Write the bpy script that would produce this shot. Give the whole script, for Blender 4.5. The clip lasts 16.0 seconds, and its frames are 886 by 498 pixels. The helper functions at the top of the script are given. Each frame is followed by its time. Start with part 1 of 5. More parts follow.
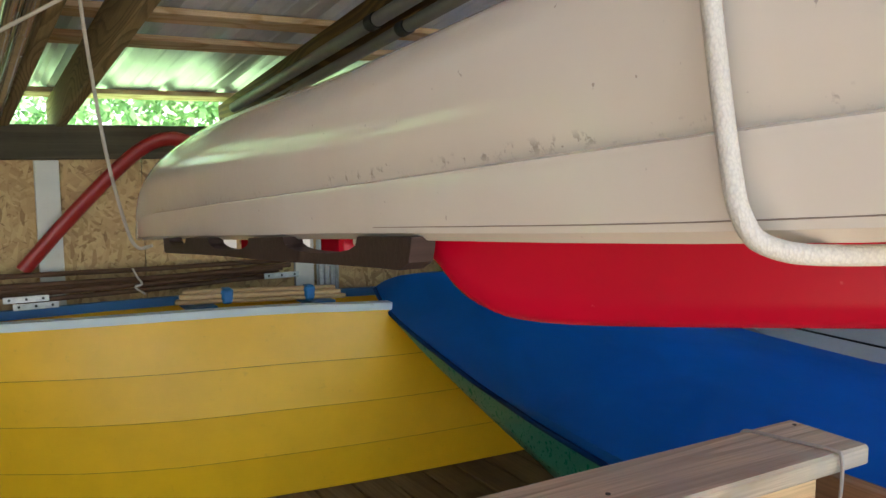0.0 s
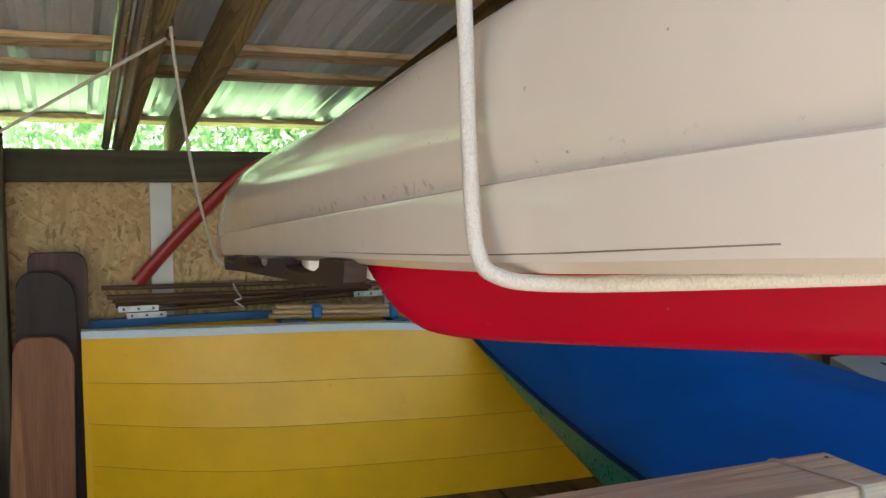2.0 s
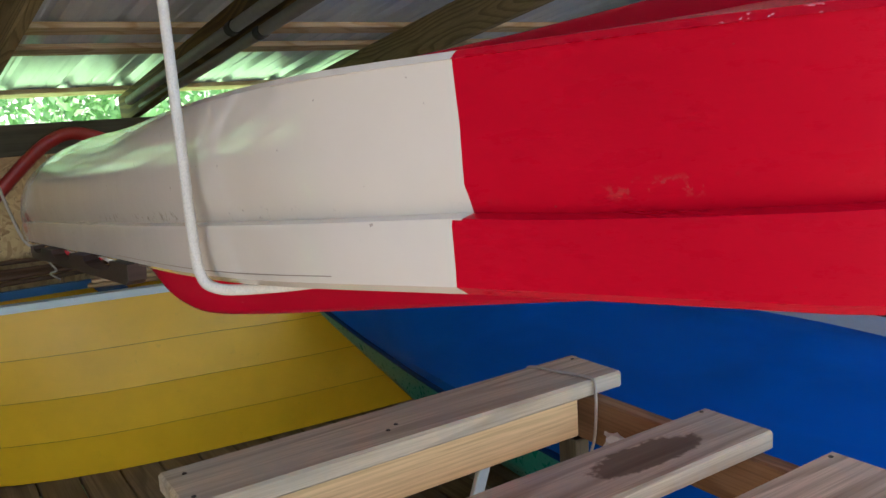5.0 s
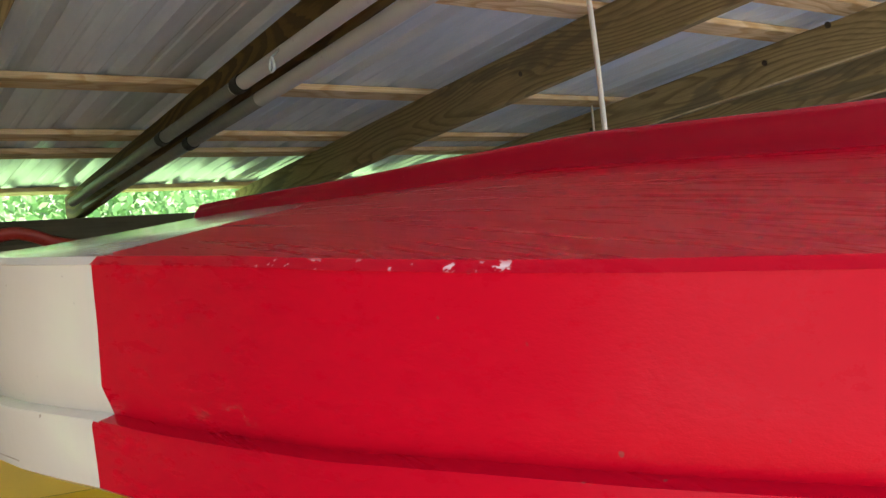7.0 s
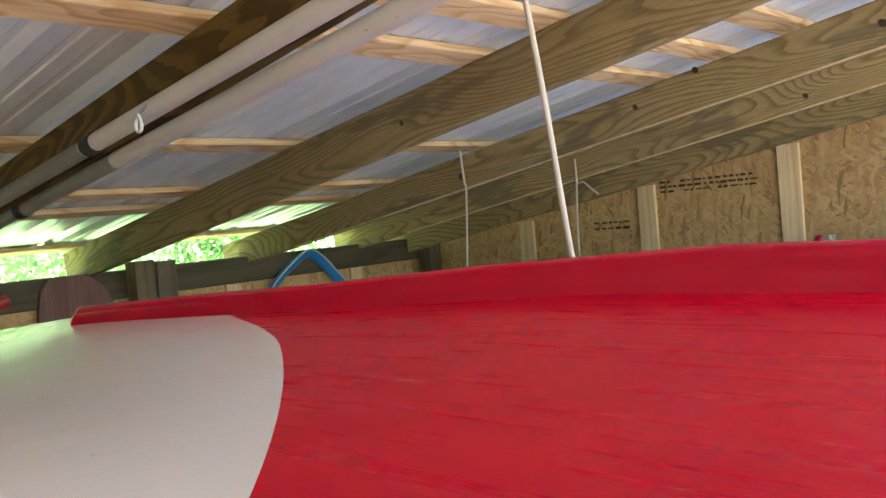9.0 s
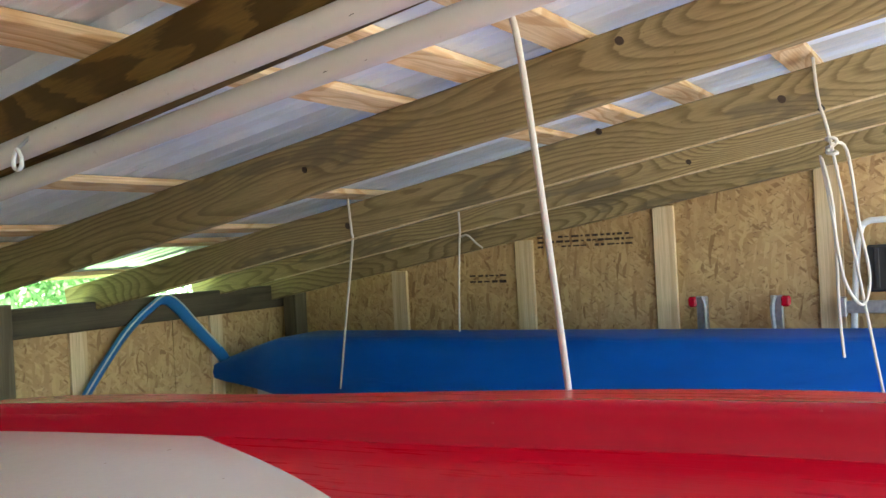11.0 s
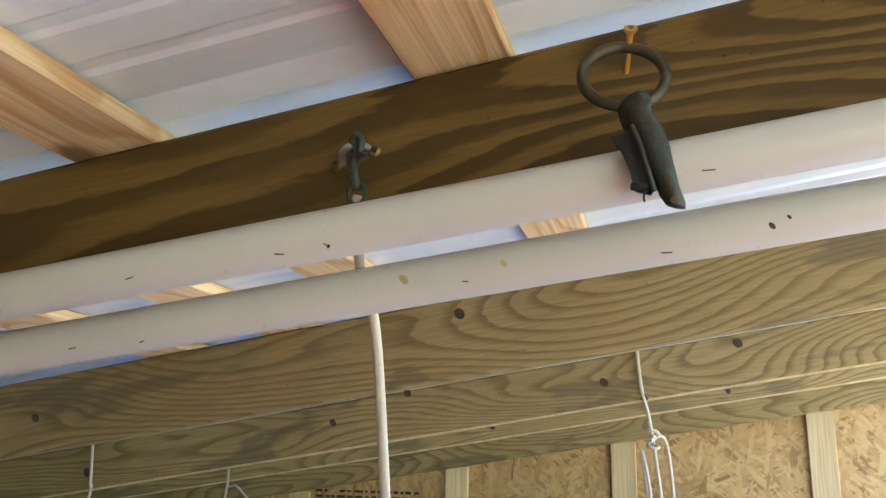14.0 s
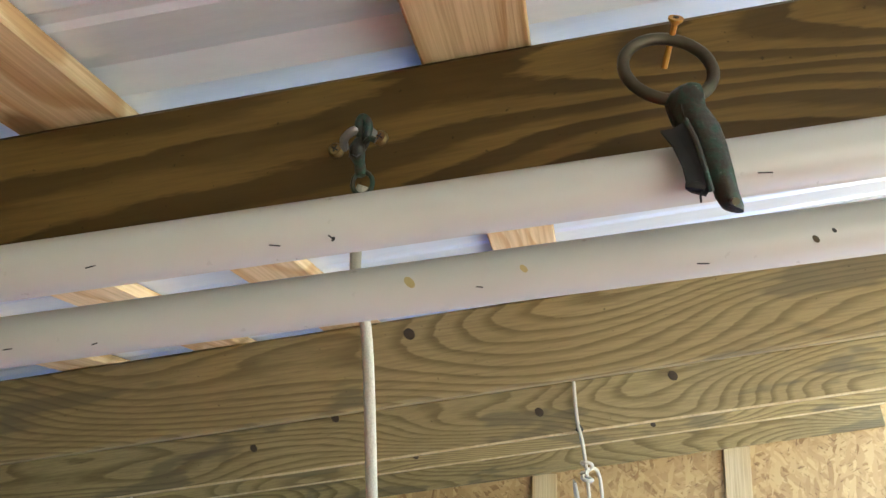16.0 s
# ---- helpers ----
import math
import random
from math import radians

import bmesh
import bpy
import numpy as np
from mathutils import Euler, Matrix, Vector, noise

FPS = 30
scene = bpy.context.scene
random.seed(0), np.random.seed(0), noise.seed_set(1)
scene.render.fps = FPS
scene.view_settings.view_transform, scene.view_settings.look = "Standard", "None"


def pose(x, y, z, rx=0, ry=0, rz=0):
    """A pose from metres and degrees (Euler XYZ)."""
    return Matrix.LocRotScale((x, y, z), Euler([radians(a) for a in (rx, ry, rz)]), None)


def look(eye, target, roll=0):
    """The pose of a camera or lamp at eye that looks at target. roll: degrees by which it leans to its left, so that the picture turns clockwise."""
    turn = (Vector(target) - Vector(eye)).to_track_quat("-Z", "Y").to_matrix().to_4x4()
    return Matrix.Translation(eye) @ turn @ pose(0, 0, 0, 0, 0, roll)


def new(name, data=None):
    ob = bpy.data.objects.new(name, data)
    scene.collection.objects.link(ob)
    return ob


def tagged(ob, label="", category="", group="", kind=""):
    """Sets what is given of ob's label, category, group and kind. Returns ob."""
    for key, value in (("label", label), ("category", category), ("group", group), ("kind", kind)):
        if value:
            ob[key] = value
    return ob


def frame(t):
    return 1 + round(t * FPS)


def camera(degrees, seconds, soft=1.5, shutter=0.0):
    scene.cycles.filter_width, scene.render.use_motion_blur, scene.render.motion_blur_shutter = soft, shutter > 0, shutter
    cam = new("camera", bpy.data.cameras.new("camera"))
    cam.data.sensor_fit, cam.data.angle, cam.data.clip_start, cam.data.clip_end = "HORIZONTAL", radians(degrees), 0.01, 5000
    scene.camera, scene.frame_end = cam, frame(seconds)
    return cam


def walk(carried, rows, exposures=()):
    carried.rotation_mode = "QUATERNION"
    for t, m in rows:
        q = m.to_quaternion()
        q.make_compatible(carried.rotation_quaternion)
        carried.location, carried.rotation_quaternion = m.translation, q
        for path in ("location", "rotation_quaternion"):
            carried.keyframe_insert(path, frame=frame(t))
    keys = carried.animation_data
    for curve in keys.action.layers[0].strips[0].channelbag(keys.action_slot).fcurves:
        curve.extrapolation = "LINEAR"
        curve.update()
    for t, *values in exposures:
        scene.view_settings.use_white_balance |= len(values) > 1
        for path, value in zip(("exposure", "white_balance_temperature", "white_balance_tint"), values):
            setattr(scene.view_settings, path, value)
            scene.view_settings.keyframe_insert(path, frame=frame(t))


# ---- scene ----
cam = camera(56.6, 16.0)
PATH = [
    (0, (0.086, 0.034, 1.42), (1.073, 1.758, 1.194), -0.3),
    (0.5, (0.118, 0.001, 1.424), (1.112, 1.724, 1.217), 0.6),
    (1, (0.161, -0.057, 1.425), (1.123, 1.686, 1.233), 1.4),
    (1.5, (0.177, -0.106, 1.426), (1.016, 1.7, 1.248), 1.0),
    (2, (0.178, -0.128, 1.433), (0.906, 1.727, 1.261), 0.2),
    (2.5, (0.172, -0.164, 1.442), (0.827, 1.715, 1.241), -0.7),
    (3, (0.174, -0.201, 1.446), (0.81, 1.68, 1.205), -1.4),
    (3.5, (0.158, -0.23, 1.458), (0.84, 1.629, 1.175), -2.3),
    (4, (0.124, -0.273, 1.479), (0.912, 1.534, 1.142), -3.8),
    (4.5, (0.128, -0.334, 1.498), (1.066, 1.399, 1.156), -3.8),
    (5, (0.167, -0.377, 1.512), (1.232, 1.281, 1.167), -3.6),
    (5.2, (0.188, -0.399, 1.512), (1.289, 1.234, 1.167), -3.6),
    (7.3, (0.321, -0.479, 1.573), (1.468, 1.158, 1.513), -2.4),
    (7.5, (0.313, -0.434, 1.58), (1.505, 1.171, 1.555), -2.9),
    (8, (0.3, -0.334, 1.597), (1.636, 1.153, 1.587), -4.9),
    (8.2, (0.297, -0.313, 1.607), (1.675, 1.135, 1.583), -5.1),
    (10.3, (0.338, -0.055, 1.676), (1.884, 1.207, 1.553), -5.2),
    (10.5, (0.327, -0.028, 1.682), (1.923, 1.172, 1.578), -5.2),
    (11, (0.328, 0.017, 1.697), (2.018, 1.085, 1.696), -3.1),
    (11.5, (0.334, 0.028, 1.717), (2.049, 0.956, 1.838), -1.3),
    (12, (0.376, 0.048, 1.74), (2.181, 0.867, 2.005), -0.9),
    (12.5, (0.389, 0.078, 1.764), (2.209, 0.826, 2.122), 0.2),
    (13, (0.413, 0.118, 1.791), (2.234, 0.824, 2.222), 1.2),
    (13.5, (0.506, 0.158, 1.834), (2.335, 0.81, 2.314), 1.5),
    (14, (0.592, 0.22, 1.854), (2.447, 0.774, 2.355), 1.3),
    (14.5, (0.602, 0.307, 1.86), (2.474, 0.78, 2.382), 1.8),
    (15, (0.612, 0.324, 1.856), (2.485, 0.744, 2.416), 2.5),
    (15.5, (0.635, 0.314, 1.852), (2.513, 0.689, 2.428), 2.5),
    (16, (0.645, 0.31, 1.85), (2.53, 0.649, 2.425), 2.1),
]
walk(cam, [(t, look(eye, target, roll)) for t, eye, target, roll in PATH], exposures=[(0, 2.72, 6450, 15), (2, 2.6, 6450, 15), (4, 2.5, 6700, 15), (5, 2.3, 6050, 15), (7.4, 2.38, 6800, 9), (8.2, 2.85, 6900, 11), (10.3, 3.3, 6550, 13), (11, 3.3, 6450, 10), (11.5, 3.35, 6000, 4), (12, 3.35, 6300, 3), (13, 3.2, 6300, 0), (16, 3.2, 6250, 0)])

# ---- world and sun ----
SUN_EL, SUN_AZ = 80.0, 200.0
world = bpy.data.worlds.new("sky")
scene.world = world
world.use_nodes = True
wn = world.node_tree
wn.nodes.clear()
sky = wn.nodes.new("ShaderNodeTexSky")
sky.sky_type, sky.sun_disc = "NISHITA", False
sky.sun_elevation, sky.sun_rotation = radians(SUN_EL), radians(SUN_AZ)
bg = wn.nodes.new("ShaderNodeBackground")
bg.inputs["Strength"].default_value = 0.12
wo = wn.nodes.new("ShaderNodeOutputWorld")
wn.links.new(sky.outputs[0], bg.inputs[0])
wn.links.new(bg.outputs[0], wo.inputs[0])
sun = new("sun", bpy.data.lights.new("sun", "SUN"))
sun.data.energy, sun.data.angle, sun.data.color = 5.0, radians(0.5), (1.0, 0.95, 0.86)
az, el = radians(SUN_AZ), radians(SUN_EL)
sun_from = Vector((math.sin(az) * math.cos(el), math.cos(az) * math.cos(el), math.sin(el)))
sun.matrix_world = look(sun_from * 30, (0, 0, 0))


# ---- materials ----
class Nodes:
    """A small wrapper round a node tree."""

    def __init__(self, name):
        self.mat = bpy.data.materials.new(name)
        self.mat.use_nodes = True
        self.t = self.mat.node_tree
        self.bsdf = self.t.nodes["Principled BSDF"]

    def add(self, kind, **values):
        n = self.t.nodes.new(kind)
        for key, v in values.items():
            n.inputs[key.replace("_", " ")].default_value = v
        return n

    def link(self, a, b):
        self.t.links.new(a, b)

    def coords(self, scale=(1, 1, 1), turn=(0, 0, 0), random_shift=0.0, where="Object"):
        tc = self.t.nodes.new("ShaderNodeTexCoord")
        out = tc.outputs[where]
        if random_shift:
            info = self.t.nodes.new("ShaderNodeObjectInfo")
            m = self.math("MULTIPLY", info.outputs["Random"], random_shift)
            add = self.t.nodes.new("ShaderNodeVectorMath")
            add.operation = "ADD"
            self.link(out, add.inputs[0])
            self.link(m, add.inputs[1])
            out = add.outputs[0]
        mp = self.t.nodes.new("ShaderNodeMapping")
        mp.inputs["Scale"].default_value = scale
        mp.inputs["Rotation"].default_value = [radians(a) for a in turn]
        self.link(out, mp.inputs[0])
        return mp.outputs[0]

    def math(self, op, a, b=0.0, clamp=False):
        m = self.t.nodes.new("ShaderNodeMath")
        m.operation, m.use_clamp = op, clamp
        for i, v in enumerate((a, b)):
            if isinstance(v, (int, float)):
                m.inputs[i].default_value = v
            else:
                self.link(v, m.inputs[i])
        return m.outputs[0]

    def noise(self, vec, scale, detail=4.0, rough=0.6, distort=0.0):
        n = self.add("ShaderNodeTexNoise", Scale=scale, Detail=detail, Roughness=rough, Distortion=distort)
        self.link(vec, n.inputs["Vector"])
        return n.outputs["Fac"]

    def ramp(self, fac, stops, smooth=False):
        r = self.t.nodes.new("ShaderNodeValToRGB")
        els = r.color_ramp.elements
        r.color_ramp.interpolation = "EASE" if smooth else "LINEAR"
        while len(els) < len(stops):
            els.new(0.5)
        for e, (p, c) in zip(els, stops):
            e.position = p
            e.color = (c, c, c, 1) if isinstance(c, (int, float)) else (*c, 1)
        self.link(fac, r.inputs[0])
        return r.outputs[0]

    def mix(self, fac, a, b, blend="MIX"):
        m = self.t.nodes.new("ShaderNodeMix")
        m.data_type, m.blend_type = "RGBA", blend
        for sock, v in ((m.inputs[0], fac), (m.inputs[6], a), (m.inputs[7], b)):
            if isinstance(v, (int, float)):
                sock.default_value = v
            elif isinstance(v, tuple):
                sock.default_value = (*v, 1)
            else:
                self.link(v, sock)
        return m.outputs[2]

    def bump(self, height, strength=0.3, dist=0.002):
        b = self.add("ShaderNodeBump", Strength=strength, Distance=dist)
        self.link(height, b.inputs["Height"])
        self.link(b.outputs[0], self.bsdf.inputs["Normal"])

    def done(self, colour, rough=0.5, metal=0.0, coat=0.0):
        for sock, v in ((self.bsdf.inputs["Base Color"], colour), (self.bsdf.inputs["Roughness"], rough), (self.bsdf.inputs["Metallic"], metal)):
            if isinstance(v, (int, float)):
                sock.default_value = v
            elif isinstance(v, tuple):
                sock.default_value = (*v, 1)
            else:
                self.link(v, sock)
        self.bsdf.inputs["Coat Weight"].default_value = coat
        return self.mat


def paint(name, colour, rough=0.4, dirt=(0.2, 0.16, 0.12), dirt_amount=0.25, grain=(1, 1, 1), bump=0.08, coat=0.0, metal=0.0):
    n = Nodes(name)
    v = n.coords()
    g = n.coords(grain)
    big = n.noise(v, 3.0, 5)
    fine = n.noise(g, 60.0, 4)
    spots = n.ramp(n.noise(v, 22.0, 6, 0.7), [(0.62, 0.0), (0.78, 1.0)])
    c = n.mix(n.ramp(big, [(0.3, 0.0), (0.75, 1.0)]), colour, tuple(x * 0.82 for x in colour))
    c = n.mix(n.math("MULTIPLY", spots, dirt_amount), c, dirt)
    n.bump(n.math("ADD", fine, n.math("MULTIPLY", big, 0.6)), bump, 0.003)
    return n.done(c, n.ramp(fine, [(0.3, max(rough - 0.08, 0.03)), (0.7, min(rough + 0.12, 1))]), metal, coat)


def wood(name, light, dark, axis="x", rings=9.0, rough=0.75, grey=0.0, grey_colour=(0.30, 0.28, 0.25), knots=True, contrast=1.0, stain=None, stretch=0.07):
    """Sawn timber with its grain along one axis of the piece."""
    n = Nodes(name)
    long = {"x": (stretch, 1, 1), "y": (1, stretch, 1), "z": (1, 1, stretch)}[axis]
    longer = {"x": (0.02, 1, 1), "y": (1, 0.02, 1), "z": (1, 1, 0.02)}[axis]
    v = n.coords(long, random_shift=17.0)
    f = n.coords(longer, random_shift=17.0)
    warp = n.noise(v, 5.0, 2, 0.5)
    bands = n.math("FRACT", n.math("MULTIPLY", warp, rings))
    bands = n.ramp(bands, [(0.0, 0.0), (0.45, 0.15), (0.82, 1.0), (0.93, 0.8), (1.0, 0.0)])
    fine = n.noise(f, 190.0, 3, 0.7)
    c = n.mix(n.math("MULTIPLY", bands, 0.75 * contrast), light, dark)
    c = n.mix(n.math("MULTIPLY", n.ramp(fine, [(0.4, 0.0), (0.7, 1.0)]), 0.5), c, tuple(x * 0.6 for x in dark))
    if grey:
        patch = n.noise(n.coords(random_shift=17.0), 4.5, 5, 0.7)
        c = n.mix(n.math("MULTIPLY", n.ramp(patch, [(0.35, 0.0), (0.65, 1.0)]), grey), c, grey_colour)
    if knots:
        k = n.add("ShaderNodeTexVoronoi", Scale=3.1)
        n.link(n.coords(tuple(0.5 if s < 1 else 1.0 for s in long), random_shift=17.0), k.inputs["Vector"])
        c = n.mix(n.ramp(k.outputs["Distance"], [(0.035, 0.85), (0.06, 0.0)]), c, tuple(x * 0.35 for x in dark))
    if stain:
        sx, sy, rx, ry = stain
        raw = n.t.nodes.new("ShaderNodeSeparateXYZ")
        n.link(n.coords(), raw.inputs[0])
        wob = n.math("MULTIPLY", n.math("SUBTRACT", n.noise(n.coords(), 30.0, 4), 0.5), 1.6)
        du = n.math("DIVIDE", n.math("SUBTRACT", raw.outputs[0], sx), rx)
        dv = n.math("DIVIDE", n.math("SUBTRACT", raw.outputs[1], sy), ry)
        r2 = n.math("ADD", n.math("ADD", n.math("MULTIPLY", du, du), n.math("MULTIPLY", dv, dv)), wob)
        c = n.mix(n.ramp(r2, [(0.75, 0.8), (1.0, 0.0)]), c, (0.10, 0.055, 0.03))
    info = n.t.nodes.new("ShaderNodeObjectInfo")
    tone = n.ramp(info.outputs["Random"], [(0.0, 0.82), (1.0, 1.12)])
    c = n.mix(1.0, c, tone, "MULTIPLY")
    n.bump(n.math("ADD", fine, n.math("MULTIPLY", bands, 0.5)), 0.35, 0.0015)
    n.bsdf.inputs["Specular IOR Level"].default_value = 0.25
    return n.done(c, rough)


def flat_sawn(name, light, dark, across=55.0, swirl=14.0, contrast=1.0, edge=0.80, weather=(0.2, 0.16, 0.09), weathered=0.4, rough=0.75, ragged=0.5, warp_scale=6.0):
    """Flat-sawn timber with its grain along y: long growth lines that open into flames and ovals."""
    n = Nodes(name)
    sep = n.t.nodes.new("ShaderNodeSeparateXYZ")
    n.link(n.coords(random_shift=17.0), sep.inputs[0])
    level = n.math("ADD", sep.outputs[2], n.math("MULTIPLY", sep.outputs[1], 0.168))

    def stretched(k):
        joined = n.t.nodes.new("ShaderNodeCombineXYZ")
        n.link(sep.outputs[0], joined.inputs[0])
        n.link(n.math("MULTIPLY", sep.outputs[1], k), joined.inputs[1])
        n.link(level, joined.inputs[2])
        return joined.outputs[0]

    warp = n.noise(stretched(0.17), warp_scale, 1.0, 0.4)
    rag = n.math("MULTIPLY", n.math("SUBTRACT", n.noise(stretched(0.12), 55.0, 4, 0.65), 0.5), ragged)
    line = n.math("ADD", n.math("ADD", n.math("MULTIPLY", warp, swirl), n.math("MULTIPLY", n.math("ADD", level, sep.outputs[0]), across)), rag)
    rings = n.math("FRACT", line)
    rings = n.ramp(rings, [(0.0, 0.02), (edge * 0.62, 0.10), (edge, 0.9), (0.93, 1.0), (1.0, 0.02)])
    fine = n.noise(stretched(0.02), 210.0, 3, 0.7)
    c = n.mix(n.math("MULTIPLY", rings, 0.8 * contrast), light, dark)
    c = n.mix(n.math("MULTIPLY", n.ramp(fine, [(0.4, 0.0), (0.7, 1.0)]), 0.35), c, tuple(x * 0.6 for x in dark))
    patch = n.noise(stretched(0.2), 8.0, 4, 0.6)
    c = n.mix(n.math("MULTIPLY", n.ramp(patch, [(0.565, 0.0), (0.60, 1.0)]), weathered), c, weather)
    blot = n.noise(n.coords(random_shift=17.0), 2.3, 3)
    c = n.mix(n.math("MULTIPLY", n.ramp(blot, [(0.35, 0.0), (0.75, 1.0)]), 0.35), c, tuple(x * 0.55 for x in light))
    specks = n.ramp(n.noise(n.coords(random_shift=17.0), 150.0, 2), [(0.72, 0.0), (0.76, 1.0)])
    c = n.mix(n.math("MULTIPLY", specks, 0.6), c, tuple(x * 0.3 for x in dark))
    info = n.t.nodes.new("ShaderNodeObjectInfo")
    c = n.mix(1.0, c, n.ramp(info.outputs["Random"], [(0.0, 0.88), (1.0, 1.1)]), "MULTIPLY")
    n.bump(n.math("ADD", n.math("MULTIPLY", fine, 0.7), n.math("MULTIPLY", rings, 0.5)), 0.35, 0.0012)
    n.bsdf.inputs["Specular IOR Level"].default_value = 0.25
    return n.done(c, rough)


def strand_board(name, plane):
    """Pressed board of large wood flakes. plane: the axis that it faces."""
    n = Nodes(name)
    flat = {"x": (0.001, 1, 1), "y": (1, 0.001, 1)}[plane]
    base = n.coords(flat)
    w = n.add("ShaderNodeTexNoise", Scale=7.0, Detail=2.0)
    n.link(base, w.inputs["Vector"])
    layers = []
    for turn, scale, shift in ((25, 50.0, 0), (-42, 57.0, 3), (84, 46.0, 7)):
        rot = (turn, 0, 0) if plane == "x" else (0, turn, 0)
        stretch = (0.001, 0.3, 1.35) if plane == "x" else (0.3, 0.001, 1.35)
        turned = n.coords((1, 1, 1), rot)
        mp = n.t.nodes.new("ShaderNodeMapping")
        mp.inputs["Scale"].default_value = stretch
        n.link(turned, mp.inputs[0])
        v = mp.outputs[0]
        mixv = n.t.nodes.new("ShaderNodeVectorMath")
        mixv.operation = "MULTIPLY_ADD"
        n.link(w.outputs["Color"], mixv.inputs[0])
        mixv.inputs[1].default_value = (0.06, 0.06, 0.06)
        n.link(v, mixv.inputs[2])
        vo = n.add("ShaderNodeTexVoronoi", Scale=scale)
        n.link(mixv.outputs[0], vo.inputs["Vector"])
        sep = n.t.nodes.new("ShaderNodeSeparateColor")
        n.link(vo.outputs["Color"], sep.inputs[0])
        layers.append((sep.outputs[0], sep.outputs[1], vo.outputs["Distance"]))
    stops = [(0.0, (0.27, 0.15, 0.055)), (0.12, (0.41, 0.25, 0.105)), (0.5, (0.50, 0.325, 0.145)), (1.0, (0.60, 0.415, 0.195))]
    c = n.ramp(layers[0][0], stops)
    c = n.mix(n.ramp(layers[1][1], [(0.42, 0.0), (0.5, 1.0)]), c, n.ramp(layers[1][0], stops))
    c = n.mix(n.ramp(layers[2][1], [(0.6, 0.0), (0.66, 1.0)]), c, n.ramp(layers[2][0], stops))
    blot = n.noise(base, 2.2, 4)
    c = n.mix(n.math("MULTIPLY", n.ramp(blot, [(0.35, 0.0), (0.75, 1.0)]), 0.35), c, (0.33, 0.19, 0.08))
    # thin dark streaks paint the small shadows in gaps between flakes
    for turn, cut in ((30, 0.66), (-35, 0.67), (78, 0.68)):
        rot = (turn, 0, 0) if plane == "x" else (0, turn, 0)
        mp = n.t.nodes.new("ShaderNodeMapping")
        mp.inputs["Scale"].default_value = (0.001, 0.16, 1.0) if plane == "x" else (0.16, 0.001, 1.0)
        n.link(n.coords((1, 1, 1), rot), mp.inputs[0])
        gap = n.ramp(n.noise(mp.outputs[0], 120.0, 1.5), [(cut, 0.0), (cut + 0.03, 1.0)])
        c = n.mix(n.math("MULTIPLY", gap, 0.6), c, (0.13, 0.06, 0.022))
    n.bump(n.math("ADD", layers[0][0], n.math("MULTIPLY", layers[1][0], 0.7)), 0.5, 0.002)
    return n.done(c, 0.7)


def plain(name, colour, rough=0.5, metal=0.0):
    n = Nodes(name)
    v = n.coords()
    f = n.noise(v, 45.0, 5, 0.65)
    c = n.mix(n.ramp(f, [(0.35, 0.0), (0.7, 1.0)]), colour, tuple(x * 0.72 for x in colour))
    n.bump(f, 0.12, 0.001)
    return n.done(c, n.ramp(f, [(0.3, max(0.04, rough - 0.1)), (0.7, min(1.0, rough + 0.1))]), metal)


M_RAFTER = flat_sawn("treated_pine", (0.355, 0.267, 0.128), (0.085, 0.054, 0.021), across=46.0, swirl=28.0, contrast=0.74, weather=(0.115, 0.095, 0.062), weathered=0.65, ragged=0.5, warp_scale=5.5)
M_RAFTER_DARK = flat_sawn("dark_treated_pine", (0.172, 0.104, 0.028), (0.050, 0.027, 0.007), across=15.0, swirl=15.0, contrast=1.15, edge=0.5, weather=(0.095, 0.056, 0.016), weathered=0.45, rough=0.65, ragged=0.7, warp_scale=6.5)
M_PURLIN = wood("fresh_pine", (0.80, 0.60, 0.36), (0.50, 0.26, 0.09), "x", rings=13, contrast=0.85, stretch=0.3)
M_BATTEN = wood("pale_pine_strip", (0.74, 0.58, 0.36), (0.55, 0.36, 0.17), "z", rings=6, contrast=0.7)
M_WHITE_STRIP = paint("white_primed_strip", (0.66, 0.63, 0.57), 0.55)
M_POST = wood("treated_post", (0.17, 0.135, 0.08), (0.085, 0.062, 0.035), "z", rings=8, grey=0.3, grey_colour=(0.13, 0.12, 0.09))
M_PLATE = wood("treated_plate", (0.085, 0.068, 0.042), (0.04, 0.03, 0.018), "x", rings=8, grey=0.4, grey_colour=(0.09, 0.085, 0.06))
M_DECK = wood("deck_plank", (0.29, 0.21, 0.115), (0.15, 0.10, 0.05), "y", rings=9, grey=0.4, grey_colour=(0.13, 0.10, 0.075))
M_BENCH = wood("weathered_bench_plank", (0.74, 0.56, 0.36), (0.27, 0.175, 0.095), "x", rings=12, grey=0.7, grey_colour=(0.42, 0.38, 0.30), contrast=0.8)
M_BENCH_STAINED = wood("stained_bench_plank", (0.70, 0.53, 0.34), (0.25, 0.165, 0.09), "x", rings=12, grey=0.75, grey_colour=(0.40, 0.35, 0.29), contrast=0.9, stain=(0.20, 0.035, 0.13, 0.042))
M_BENCH_FRESH = wood("bench_side_pine", (0.82, 0.57, 0.28), (0.60, 0.35, 0.14), "x", rings=7, contrast=0.7)
M_BENCH_RAIL = wood("bench_cross_rail", (0.42, 0.24, 0.12), (0.22, 0.11, 0.05), "y", rings=7)
M_OSB_X = strand_board("strand_board_side", "x")
M_OSB_Y = strand_board("strand_board_back", "y")
M_YELLOW = paint("yellow_boat_paint", (0.95, 0.515, 0.008), 0.36, dirt=(0.35, 0.2, 0.02), dirt_amount=0.3, grain=(0.08, 1, 1))
